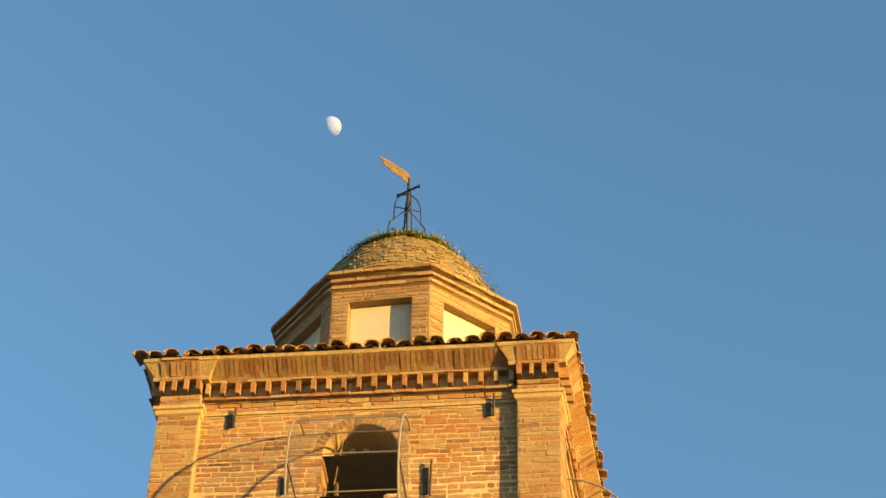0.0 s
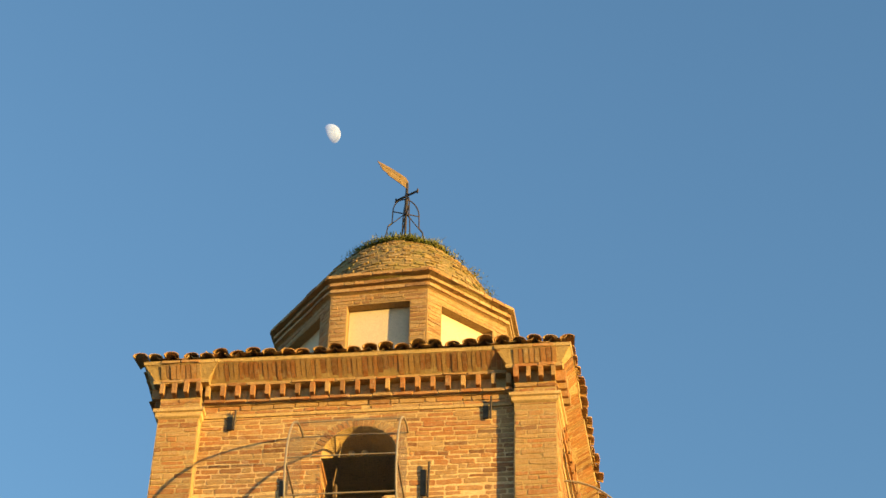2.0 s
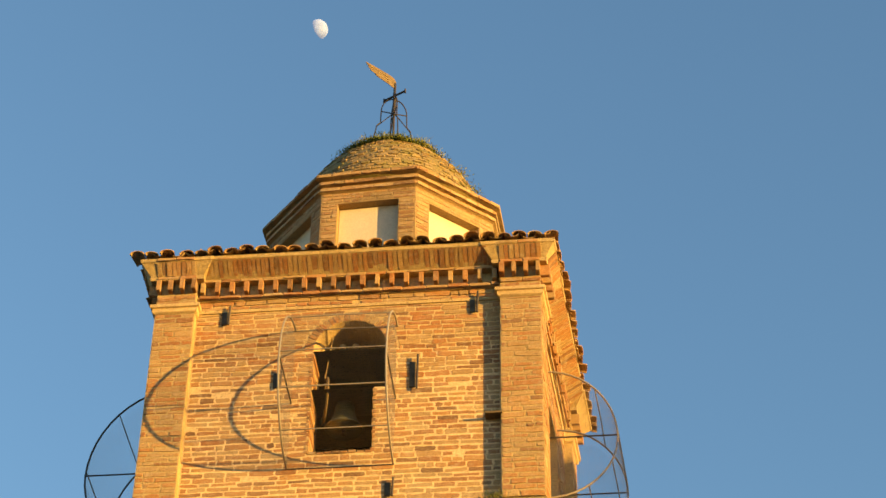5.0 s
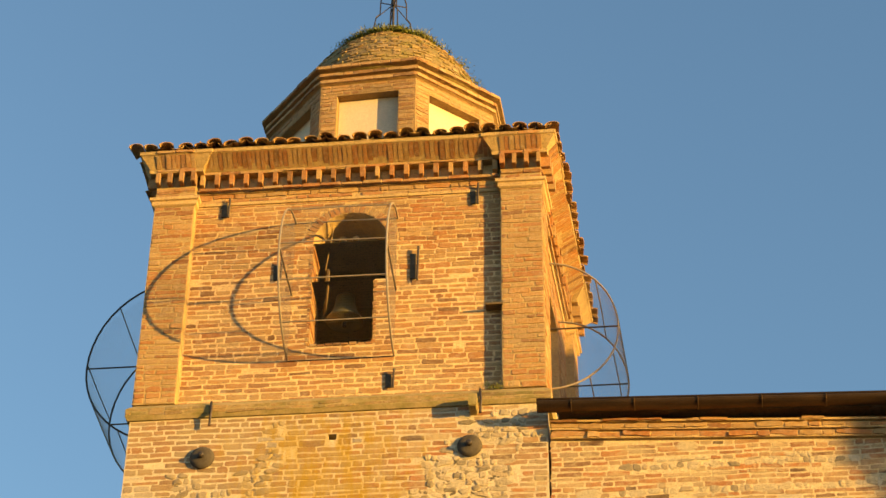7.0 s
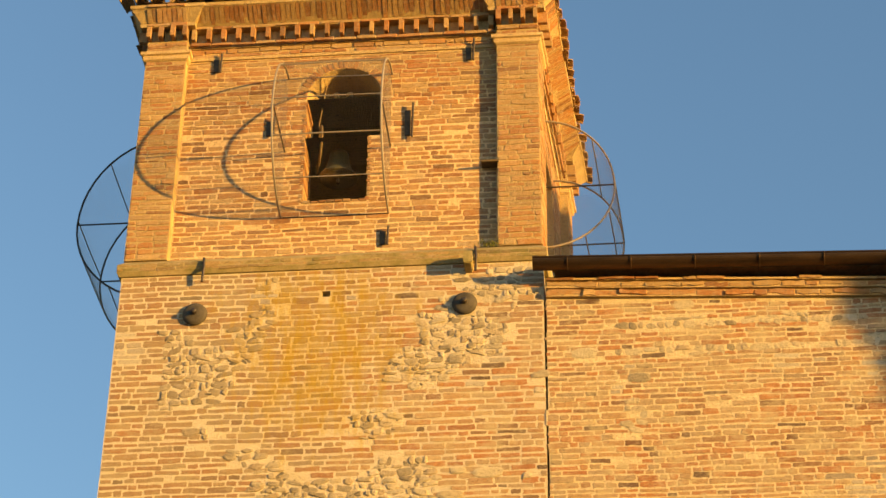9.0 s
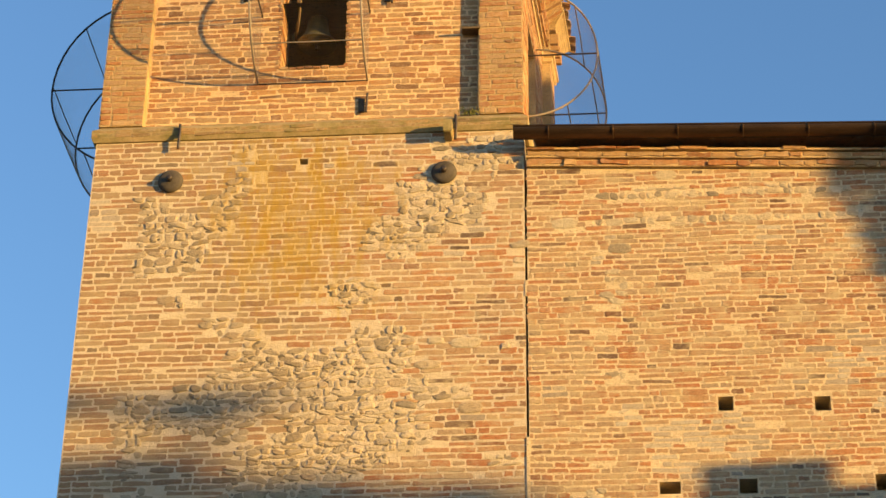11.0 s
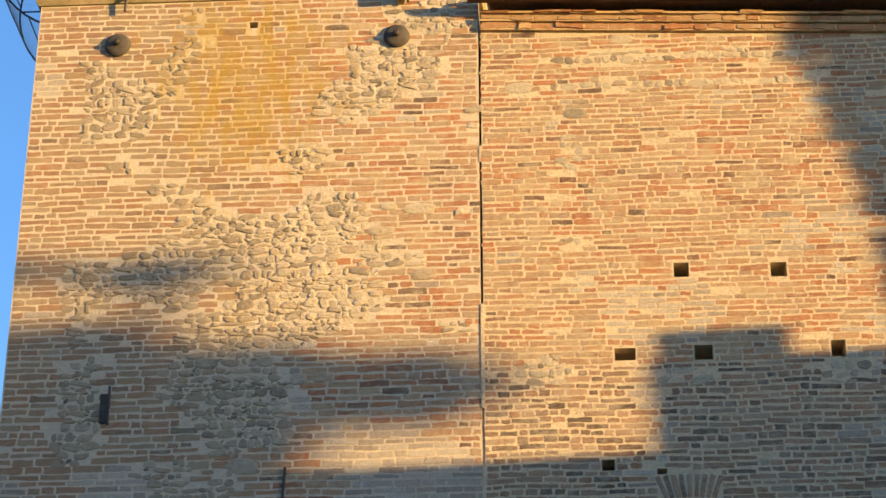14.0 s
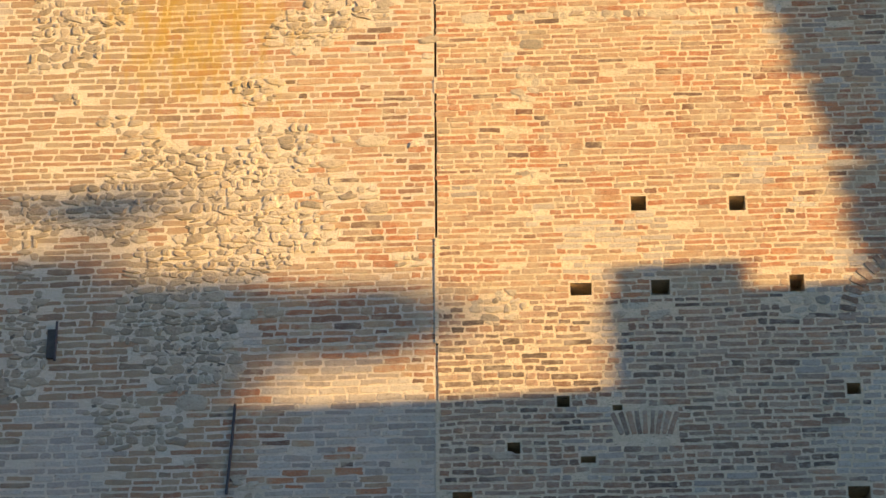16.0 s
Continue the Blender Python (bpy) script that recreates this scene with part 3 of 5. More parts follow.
# soldier bricks of the cove, front and right side
COVE = Pile()
for m, x0, x1, yb in ((I4, XL + 0.55, XR - 0.55, REC), (I4, XL, XL + 0.53, 0), (I4, XR - 0.53, XR, 0), (M_RIGHT, 0.55, DEPTH - 0.55, REC), (M_RIGHT, 0, 0.53, 0)):
    x = x0
    while x < x1 - 0.04:
        w = rng.uniform(0.055, 0.075)
        pr, h = rng.uniform(0.004, 0.016), rng.uniform(0.0, 0.006)
        y0, y1 = yb - 0.08 - pr, yb - (0.30 if yb > 0 else 0.20) - pr
        v = [(x + 0.004, y0, 19.445 + h), (x + w - 0.008, y0, 19.445 + h), (x + w - 0.008, y1, 19.592), (x + 0.004, y1, 19.592)]
        v += [(a, b + 0.03, c) for a, b, c in v]
        COVE.add([tuple(m @ Vector(q)) for q in v], [(0, 1, 2, 3), (7, 6, 5, 4), (0, 4, 5, 1), (1, 5, 6, 2), (2, 6, 7, 3), (3, 7, 4, 0)])
        x += w
for m, x0, x1, yb in ((I4, XL + 0.55, XR - 0.55, REC), (I4, XL, XL + 0.53, 0), (I4, XR - 0.53, XR, 0), (M_RIGHT, 0.55, DEPTH - 0.55, REC), (M_RIGHT, 0, 0.53, 0)):
    for z, out in ((19.408, 0.096), (19.632, 0.30 if yb > 0 else 0.215), (19.148, 0.075 if yb > 0 else 0.0)):
        x = x0
        while x < x1 - 0.05:
            l = min(rng.uniform(0.24, 0.31), x1 - x)
            COVE.add(*place(brick_shape(l - 0.012, rng.uniform(0.036, 0.046), rng.uniform(0.006, 0.020), 0.12), x + l / 2, yb - out, z + rng.uniform(-0.004, 0.004), m, rng.uniform(-0.02, 0.02)))
            x += l
ob = part("cove_brick", COVE, M_PALE, tower)
tagged(ob, kind="stuff")

# low hipped roof with barrel tiles along the eaves
p = Pile()
RIDGE = 20.55
apex = [(-3.4, 0.9), (-1.3, 0.9), (-1.2, 3.0), (-3.4, 3.0)]
prism(p, foot(0.12, 19.657), [(x, y, RIDGE) for x, y in apex])
roof = part("roof", p, M_TILE, tower, "low hipped roof of barrel tiles")
p = Pile()
loft(p, [foot(0.185, 19.658), foot(0.195, 19.67), foot(0.16, 19.705)])
part("tile_bed", p, M_BED, roof, "ochre mortar bed under the eaves tiles")


def tile_mesh(cover):
    n, L = 7, 0.40
    v, f = [], []
    for j, (y, r) in enumerate(((0, 0.098), (L, 0.078))):
        for t in (0, 0.014):
            for i in range(n + 1):
                a = math.pi * i / n
                v.append(((r - t) * math.cos(a), y, (r - t) * math.sin(a) * 0.50 * (1 if cover else -1)))
    k = n + 1
    for i in range(n):
        f += [(i, i + 1, 2 * k + i + 1, 2 * k + i), (k + i + 1, k + i, 3 * k + i, 3 * k + i + 1), (i + 1, i, k + i, k + i + 1), (2 * k + i, 2 * k + i + 1, 3 * k + i + 1, 3 * k + i)]
    f += [(0, 2 * k, 3 * k, k), (n, k + n, 3 * k + n, 2 * k + n)]
    return mesh_of("roof_tile", v, f, M_TILE)


COVER, PAN = tile_mesh(True), tile_mesh(False)
rng.seed(11)
for m, a, b in ((I4, XL - 0.26, XR + 0.17), (M_RIGHT, 0.0, DEPTH + 0.3), (M_LEFT, -0.26, DEPTH - 0.1)):
    n = round((b - a) / 0.207)
    back = 0.035 if m is M_RIGHT else 0.0
    for i in range(n + 1):
        x = a + (b - a) * i / n
        for me, dx, dz, out in ((PAN, 0.10, 0.055, -0.24), (COVER, 0.0, 0.005, -0.295)):
            if me is PAN and i in (0, n):
                continue
            o = new("roof_tile", me)
            o.matrix_basis = m @ Matrix.Translation((x + dx + rng.uniform(-0.02, 0.02), out + back + rng.uniform(-0.04, 0.04), 19.678 + dz + rng.uniform(-0.012, 0.014))) @ \
                Euler((radians(16 + rng.uniform(-5, 4)), radians(rng.uniform(-8, 8)), radians(rng.uniform(-7, 7)))).to_matrix().to_4x4()
            under(o, roof)

# lantern: octagonal drum with rendered panels, cornice and brick dome
LC, LROT = Vector((-2.245, 1.95)), radians(-3.5)


def octagon(a, z):
    r = a / math.cos(math.pi / 8)
    return [(LC.x + r * math.cos(LROT + math.pi / 8 + k * math.pi / 4), LC.y + r * math.sin(LROT + math.pi / 8 + k * math.pi / 4), z) for k in range(8)]


DA = 1.59
p = Pile()
prism(p, octagon(DA - 0.14, 19.75), octagon(DA - 0.14, 21.2))
prism(p, octagon(DA, 20.99), octagon(DA, 21.19))
drum = part("lantern_drum", p, M_LANTERN_MORTAR, tower, "octagonal brick lantern drum with cream panels")
FACETS = [Matrix.Translation((LC.x, LC.y, 0)) @ Matrix.Rotation(LROT + k * math.pi / 4, 4, "Z") for k in range(-3, 2)]      # local -y faces out
HW = DA * math.tan(math.pi / 8)
for m in FACETS:
    for s in (-1, 1):
        q = Pile()
        xa, xb = sorted((s * (HW - 0.235), s * (HW - 0.002)))
        prism(q, [(m @ Vector(c)).to_tuple() for c in ((xa, -DA, 19.8), (xb, -DA, 19.8), (xb - 0.05 * (s > 0), -DA + 0.15, 19.8), (xa + 0.05 * (s < 0), -DA + 0.15, 19.8))],
              [(m @ Vector(c)).to_tuple() for c in ((xa, -DA, 20.99), (xb, -DA, 20.99), (xb - 0.05 * (s > 0), -DA + 0.15, 20.99), (xa + 0.05 * (s < 0), -DA + 0.15, 20.99))])
        part("corner_strip", q, M_LANTERN_MORTAR, drum)
    q = Pile()
    box(q, -HW + 0.24, HW - 0.24, -DA + 0.125, -DA + 0.15, 19.85, 20.985, m)
    part("panel", q, M_PANEL, drum, "cream rendered panel")
p = Pile()
loft(p, [octagon(DA + a, z) for a, z in ((0.0, 21.18), (0.045, 21.20), (0.05, 21.245), (0.0, 21.255), (0.005, 21.30), (0.06, 21.31), (0.065, 21.355), (0.02, 21.362), (0.03, 21.40), (0.11, 21.41), (0.115, 21.46))])
part("lantern_cornice", p, M_LANTERN_MORTAR, tower, "stepped brick cornice of the lantern")

# bricks on the lantern facets
LB = Pile()
for j, m in enumerate(FACETS):
    for pl in (lay(-HW + 0.01, HW - 0.01, 21.0, 21.18, -DA, m=m, seed=40 + j, proud=(0.003, 0.009), course=0.07),
               lay(-HW + 0.01, -HW + 0.235, 19.95, 20.99, -DA, m=m, seed=50 + j, proud=(0.003, 0.009), course=0.07),
               lay(HW - 0.235, HW - 0.01, 19.95, 20.99, -DA, m=m, seed=60 + j, proud=(0.003, 0.009), course=0.07)):
        LB.add(pl.v, pl.f)
    for a, z in ((0.048, 21.222), (0.003, 21.278), (0.063, 21.333), (0.113, 21.435)):
        hw = (DA + a) * math.tan(math.pi / 8)
        x = -hw + 0.005
        while x < hw - 0.03:
            l = min(rng.choice((0.28, 0.27, 0.14, 0.2)), hw - x)
            if l > 0.03:
                LB.add(*place(brick_shape(l - 0.006, 0.05, rng.uniform(0.004, 0.012)), x + l / 2, -DA - a, z, m))
            x += l
tagged(part("lantern_brick", LB, M_LANTERN, drum), kind="stuff")

DC, DR, DH = Vector((-2.245, 1.95, 21.46)), 1.46, 1.63
p = Pile()
lathe(p, [(DR + 0.22, -0.06)] + [(DR * math.cos(a) * (1 - 0.055 * math.sin(2 * a)), DH * math.sin(a) + 0.05) for a in [math.pi / 2 * i / 14 * 0.995 for i in range(15)]], DC, 48)
dome = part("dome", p, M_DOME_MORTAR, tower, "weathered brick dome overgrown with grass", smooth=True)
DB, rng_d = Pile(), random.Random(21)
a = 0.03
while a < 1.45:
    rr, hz = DR * math.cos(a) * (1 - 0.055 * math.sin(2 * a)), DH * math.sin(a) + 0.05
    n = max(6, int(2 * math.pi * rr / 0.15))
    ph = rng_d.random()
    for i in range(n):
        t = 2 * math.pi * (i + ph) / n
        if math.sin(t) > 0.55 or rng_d.random() < 0.16:
            continue
        m = Matrix.Translation(DC + Vector((rr * math.cos(t), rr * math.sin(t), hz))) @ Matrix.Rotation(t + math.pi / 2, 4, "Z") @ Matrix.Rotation(-a, 4, "X")
        DB.add(*place(brick_shape(2 * math.pi * rr / n * rng_d.uniform(0.6, 0.95), rng_d.uniform(0.032, 0.055), rng_d.uniform(0.002, 0.020)), 0, 0, 0, m, rng_d.uniform(-0.14, 0.14)))
    a += 0.066 / DR * rng_d.uniform(0.9, 1.1)
tagged(part("dome_brick", DB, M_DOME, dome), kind="stuff")


def tuft(pile, at, normal, h, n, r):
    for _ in range(n):
        b = Vector(at) + Vector((r.gauss(0, 0.06), r.gauss(0, 0.06), r.gauss(0, 0.012)))
        d = (Vector(normal) * 0.35 + Vector((r.gauss(0, 0.35), r.gauss(0, 0.35), 1.0))).normalized()
        hh = h * r.uniform(0.4, 1.1)
        s = d.orthogonal().normalized() * r.uniform(0.003, 0.006)
        s.rotate(Matrix.Rotation(r.uniform(0, 6.3), 3, d))
        tip = b + d * hh + Vector((r.gauss(0, 0.03), r.gauss(0, 0.03), -0.02))
        mid = b + d * hh * 0.55
        pile.add([tuple(b - s), tuple(b + s), tuple(mid + s), tuple(mid - s), tuple(tip)], [(0, 1, 2, 3), (3, 2, 4)])


G, rg = Pile(), random.Random(5)
for _ in range(2600):
    t, e = rg.uniform(0, 2 * math.pi), rg.choice((rg.uniform(0.62, 1.0), rg.gauss(0.93, 0.07), rg.uniform(0.62, 0.95)))
    if math.sin(t) > 0.45:
        continue
    a = min(e, 1.0) * math.pi / 2
    # grass grows on the crown, and down the sunny flank
    flank = math.cos(t) > 0.55
    if a < 0.84 + 0.09 * math.sin(5 * t) and not (flank and 0.3 < a and rg.random() < 0.25):
        continue
    nrm = Vector((math.cos(t) * math.cos(a), math.sin(t) * math.cos(a), math.sin(a)))
    tuft(G, DC + Vector((nrm.x * DR * 0.97, nrm.y * DR * 0.97, nrm.z * DH + 0.04)), nrm, 0.085 if a > 0.75 else 0.05, 60, rg)
for _ in range(70):
    t = rg.uniform(-0.75, 0.25)
    a = rg.uniform(0.05, 0.7)
    nrm = Vector((math.cos(t) * math.cos(a), math.sin(t) * math.cos(a), math.sin(a)))
    tuft(G, DC + Vector((nrm.x * DR * 0.97, nrm.y * DR * 0.97, nrm.z * DH + 0.04)), nrm, 0.05, 16, rg)
for _ in range(6):
    nrm = Vector((math.cos(3.6), math.sin(3.6), 0.1))
    tuft(G, DC + Vector((nrm.x * DR, nrm.y * DR + rg.uniform(-0.1, 0.1), 0.1)), nrm, 0.22, 5, rg)
tagged(part("dome_grass", G, M_GRASS), "tufts of green and dry grass on the dome", "grass", kind="stuff")

# ---- weather vane on the dome ----
VX, VY = -2.243, 1.95
vane = thing("weather_vane", "dark iron weather vane with a rusty flag on a hooped stand", "weather vane", at=(VX, VY, 23.1))
p = Pile()
tube(p, [(VX, VY, 22.95), (VX, VY, 24.82)], 0.017, 8)
tube(p, [(VX, VY, 24.14), (VX, VY, 24.60)], 0.030, 8, 0.026)
tube(p, [(VX, VY, 24.60), (VX, VY, 24.80)], 0.022, 8)
part("pole", p, M_IRON, vane)
p = Pile()
tube(p, [(VX - 0.175, VY + 0.095, 24.55), (VX + 0.175, VY - 0.095, 24.55)], 0.018, 6)
for s in (-1, 1):
    e = Vector((VX + s * 0.175, VY - s * 0.095, 24.55))
    tube(p, [e + Vector((0, 0, -0.04)), e + Vector((0, 0, 0.04))], 0.014, 6)
part("cross_arm", p, M_IRON, vane)
p = Pile()
c = Vector((VX, VY, 0))
for k in range(4):
    a = radians(20) + k * math.pi / 2
    d = Vector((math.cos(a), math.sin(a), 0))
    pts = [c + d * (0.2 * math.sin(u)) + Vector((0, 0, 24.17 + 0.30 * math.cos(u))) for u in [math.pi / 2 * i / 7 for i in range(8)]]
    pts += [c + d * 0.205 + Vector((0, 0, 23.93)), c + d * 0.26 + Vector((0, 0, 23.86)), c + d * 0.40 + Vector((0, 0, 22.95))]
    tube(p, pts, 0.010, 6)
    tube(p, [c + d * 0.2 + Vector((0, 0, 24.17)), c + Vector((0, 0, 24.17))], 0.009, 6)
    tube(p, [c + d * 0.27 + Vector((0, 0, 23.83)), c + d * 0.03 + Vector((0, 0, 24.15))], 0.008, 5)
part("stand", p, M_IRON, vane, "hooped iron stand")
FD = Vector((-0.70, -0.71, 0)).normalized()
FN = Vector((-FD.y, FD.x, 0))


def sheet(pile, outline):
    """A piece of the flag, cut from sheet metal: (along, up) from the pole's top."""
    ring = [c + Vector((0, 0, 24.80)) + FD * u + Vector((0, 0, w)) for u, w in outline]
    prism(pile, [tuple(q - FN * 0.004) for q in ring], [tuple(q + FN * 0.004) for q in ring])


p = Pile()          # ragged flag with slits along it, like a feather
sheet(p, [(-0.02, -0.06), (0.02, -0.10), (0.13, -0.075), (0.13, 0.125), (0.03, 0.115), (-0.02, 0.05)])
for a0, a1, b0, b1, ln in ((0.062, 0.125, 0.075, 0.115, 0.55), (0.010, 0.050, 0.030, 0.060, 0.51), (-0.034, -0.002, -0.008, 0.024, 0.47), (-0.075, -0.044, -0.05, -0.025, 0.36)):
    sheet(p, [(0.128, a0), (ln * 0.6, (a0 + b0) / 2 - 0.004), (ln, b0), (ln + 0.03, b1), (ln * 0.62, (a1 + b1) / 2 + 0.008), (0.128, a1)])
part("flag", p, M_RUST, vane, "ragged rusty sheet-metal flag")

# ---- bird cages of netting before the belfry openings ----
CZ = 17.43


def cage(m, xa, xb, y, CR=1.0, iron=None):
    c = thing("netting_cage", "half-round iron cage with fine wire netting before a belfry opening", "cage", group="cages round the belfry")

    def at(x, phi, r=CR):
        return m @ Vector((x, y - r * math.cos(phi), CZ + r * math.sin(phi) * (1.15 if phi > 0 else 1.0)))
    for x in (xa, xb):
        q = Pile()
        tube(q, [at(x, -math.pi / 2 + math.pi * i / 24) for i in range(25)], 0.0135, 6)
        part("hoop", q, iron or M_WIRE, c)
        q = Pile()
        tube(q, [at(x, 0), m @ Vector((x, y + 0.02, CZ))], 0.011, 6)
        part("strut", q, M_IRON, c)
    for deg in (-90, -55, -25, 3, 45, 90):
        q = Pile()
        tube(q, [at(xa, radians(deg)), at((xa + xb) / 2, radians(deg), CR + 0.008), at(xb, radians(deg))], 0.0085, 6)
        part("bar", q, M_WIRE if deg > -80 else M_IRON, c)
    q = Pile()
    n = 46
    for i in range(1, n):
        x = xa + (xb - xa) * i / n
        tube(q, [at(x, -math.pi / 2 + math.pi * k / 20, CR + 0.012) for k in range(21)], 0.0008, 3)
    for i in range(100):
        phi = -math.pi / 2 + math.pi * (i + 0.5) / 100
        tube(q, [at(xa, phi, CR + 0.012), at(xb, phi, CR + 0.012)], 0.0008, 3)
    for x in (xa, xb):
        for i in range(1, 60):
            s = CR * (-1 + 2 * i / 60)
            w = math.sqrt(CR * CR - s * s)
            tube(q, [m @ Vector((x, y, CZ + s)), m @ Vector((x, y - w, CZ + s))], 0.0008, 3)
            if s < 0:
                u = -s
                w = math.sqrt(CR * CR - u * u)
                tube(q, [m @ Vector((x, y - u, CZ - w)), m @ Vector((x, y - u, CZ + w))], 0.0008, 3)
    tagged(part("netting", q, M_WIRE, c, "fine wire netting"), kind="stuff")


cage(I4, -3.17, -1.85, REC)
cage(M_RIGHT, 1.12, 2.45, REC, 0.92)
cage(M_LEFT, DEPTH - 2.85, DEPTH - 1.5, REC, 1.2, M_IRON)

# ---- bell ----
BX, BY, BZ = -2.545, 0.5, 17.21
bell = thing("bell", "greenish bronze bell on an iron headstock with a wheel", "bell", at=(BX, BY, BZ))
p = Pile()
lathe(p, [(0.235, 0), (0.24, 0.015), (0.215, 0.055), (0.168, 0.13), (0.136, 0.25), (0.122, 0.38), (0.105, 0.44), (0.06, 0.47), (0.03, 0.48)], (BX, BY, BZ + 0.05), 28)
lathe(p, [(0.20, -0.005), (0.10, 0.32), (0.01, 0.38)], (BX, BY, BZ + 0.045), 20)
part("bell_body", p, M_BRONZE, bell, smooth=True)
p = Pile()
for s in (-1, 1):
    tube(p, [(BX + s * 0.03, BY, BZ + 0.50), (BX + s * 0.08, BY, BZ + 0.55), (BX + s * 0.06, BY, BZ + 0.60), (BX, BY, BZ + 0.62)], 0.026, 6)
part("crown", p, M_BRONZE, bell)
p = Pile()
box(p, BX - 0.30, BX + 0.22, BY - 0.045, BY + 0.045, BZ + 0.62, BZ + 0.68, None, 0.01)
box(p, BX - 0.36, BX + 0.75, BY + 0.06, BY + 0.14, BZ + 0.66, BZ + 0.71, None, 0.01)
part("headstock", p, M_IRON, bell)
p = Pile()
wx = BX - 0.26
tube(p, [(wx - 0.08 * math.cos(2 * math.pi * i / 28), BY + 0.31 * math.cos(2 * math.pi * i / 28), BZ + 0.5 + 0.31 * math.sin(2 * math.pi * i / 28)) for i in range(29)], 0.016, 6)
for k in range(4):
    a = k * math.pi / 4
    tube(p, [(wx + 0.08 * math.cos(a), BY - 0.31 * math.cos(a), BZ + 0.5 - 0.31 * math.sin(a)), (wx - 0.08 * math.cos(a), BY + 0.31 * math.cos(a), BZ + 0.5 + 0.31 * math.sin(a))], 0.009, 5)
part("wheel", p, M_RUST, bell, "rusty rope wheel")
p = Pile()
tube(p, [(BX, BY, BZ + 0.35), (BX, BY, BZ + 0.06), (BX, BY, BZ - 0.02)], 0.014, 6, 0.03)
part("clapper", p, M_IRON, bell)
p = Pile()
tube(p, [(wx, BY - 0.1, BZ + 0.8), (wx + 0.06, BY - 0.2, BZ + 1.1), (wx + 0.12, BY - 0.1, 19.0)], 0.008, 5)
part("rope", p, M_WOOD, bell)
for z, y0 in ((18.60, 0.62),):
    beam = thing("belfry_beam", "worn timber beam across the belfry opening", "beam", at=(WC, y0, z))
    p = Pile()
    box(p, WX0 - 0.2 if y0 > 0.72 else WX0 - 0.02, WX1 + (0.2 if y0 > 0.72 else 0.02), y0 - 0.04, y0 + 0.04, z - 0.035, z + 0.035, None, 0.006)
    part("timber", p, M_WOOD, beam)
    if y0 < 1:
        for x in (-2.62, -2.45):
            p = Pile()
            lathe(p, [(0.03, -0.05), (0.045, -0.04), (0.045, 0.02), (0.02, 0.04)], (x, y0 - 0.07, z + 0.02), 12)
            part("insulator", p, M_PANEL, beam, "white porcelain insulator")

# ---- ironwork on the tower ----
def anchor(x, z, h, y, lean=0.0, label="dark iron wall anchor with a slate packing in a slot"):
    a = thing("wall_anchor", label, "wall anchor", group="wall anchors", at=(x, y, z))
    q = Pile()
    tube(q, [(x + 0.05, y - 0.05, z - h / 2), (x + 0.05 + lean, y - 0.06, z + h / 2)], 0.016, 6)
    tube(q, [(x + 0.05, y + 0.01, z), (x + 0.05, y - 0.06, z)], 0.012, 6)
    part("bar", q, M_IRON, a)
    q = Pile()
    box(q, x - 0.05, x + 0.03, y - 0.022, y + 0.01, z - h * 0.42, z + h * 0.35, None, 0.008)
    part("packing", q, M_SLATE, a, "grey packing plate")


for x, z, h in ((-4.11, 18.86, 0.30), (-0.87, 18.88, 0.34), (-3.37, 17.80, 0.30), (-1.63, 17.80, 0.52), (-1.90, 16.07, 0.26)):
    anchor(x, z, h, REC, 0.01)
# here the dark plate stands in for the shade of an open slot
anchor(-3.93, 10.53, 0.43, 0, 0.0)
bar = thing("iron_bar", "long dark iron bar fixed upright to the wall", "iron bar", at=(-2.05, 0, 9.35))
p = Pile()
tube(p, [(-2.065, -0.035, 8.85), (-2.03, -0.035, 9.4), (-2.01, -0.035, 9.80)], 0.017, 6)
for z in (9.0, 9.6):
    tube(p, [(-2.03, 0.01, z), (-2.03, -0.04, z)], 0.012, 5)
part("rod", p, M_IRON, bar)
bar = thing("iron_bar", "short iron stub set across the recess beside the pilaster", "iron bar", at=(-0.6, REC, 17.06))
p = Pile()
box(p, -0.72, -0.50, REC - 0.14, REC + 0.01, 17.04, 17.07, None, 0.004)
part("stub", p, M_RUST, bar)


def boss(x, z, label):
    b = thing("tie_rod_plate", label, "tie-rod plate", group="tie-rod plates", at=(x, 0, z))
    m = Matrix.Translation((x, -0.02, z)) @ Matrix.Rotation(radians(90), 4, "X")
    q = Pile()
    lathe(q, [(0.14, -0.02), (0.15, 0.0), (0.145, 0.02), (0.11, 0.035), (0.06, 0.045), (0.0001, 0.05)], (0, 0, 0), 26, m)
    part("plate", q, M_SLATE, b, smooth=True)
    q = Pile()
    lathe(q, [(0.035, 0.02), (0.035, 0.10), (0.02, 0.11)], (0, 0, 0), 10, m)
    part("rod_end", q, M_IRON, b)


boss(-4.095, 15.0, "round dark convex tie-rod plate on the shaft")
boss(-0.91, 15.0, "round dark convex tie-rod plate on the shaft")
for x, s in ((-4.03, 1), (-0.78, 1)):
    a = thing("iron_bracket", "dark iron bracket driven into the string course", "bracket", group="iron brackets", at=(x, 0, 15.6))
    q = Pile()
    tube(q, [(x, -0.08, 15.42), (x + 0.01, -0.09, 15.62), (x, -0.07, 15.76)], 0.018, 6)
    tube(q, [(x, 0.02, 15.62), (x, -0.09, 15.60)], 0.016, 6)
    part("hook", q, M_IRON, a)
    if x > -1:
        q = Pile()
        box(q, x - 0.13, x - 0.03, -0.22, 0.02, 15.44, 15.62, None, 0.015)
        part("bracket_stone", q, M_LEDGE, a, "mossy stone under the bracket")
p = Pile()          # weed on the ledge beside the pilaster
rg = random.Random(8)
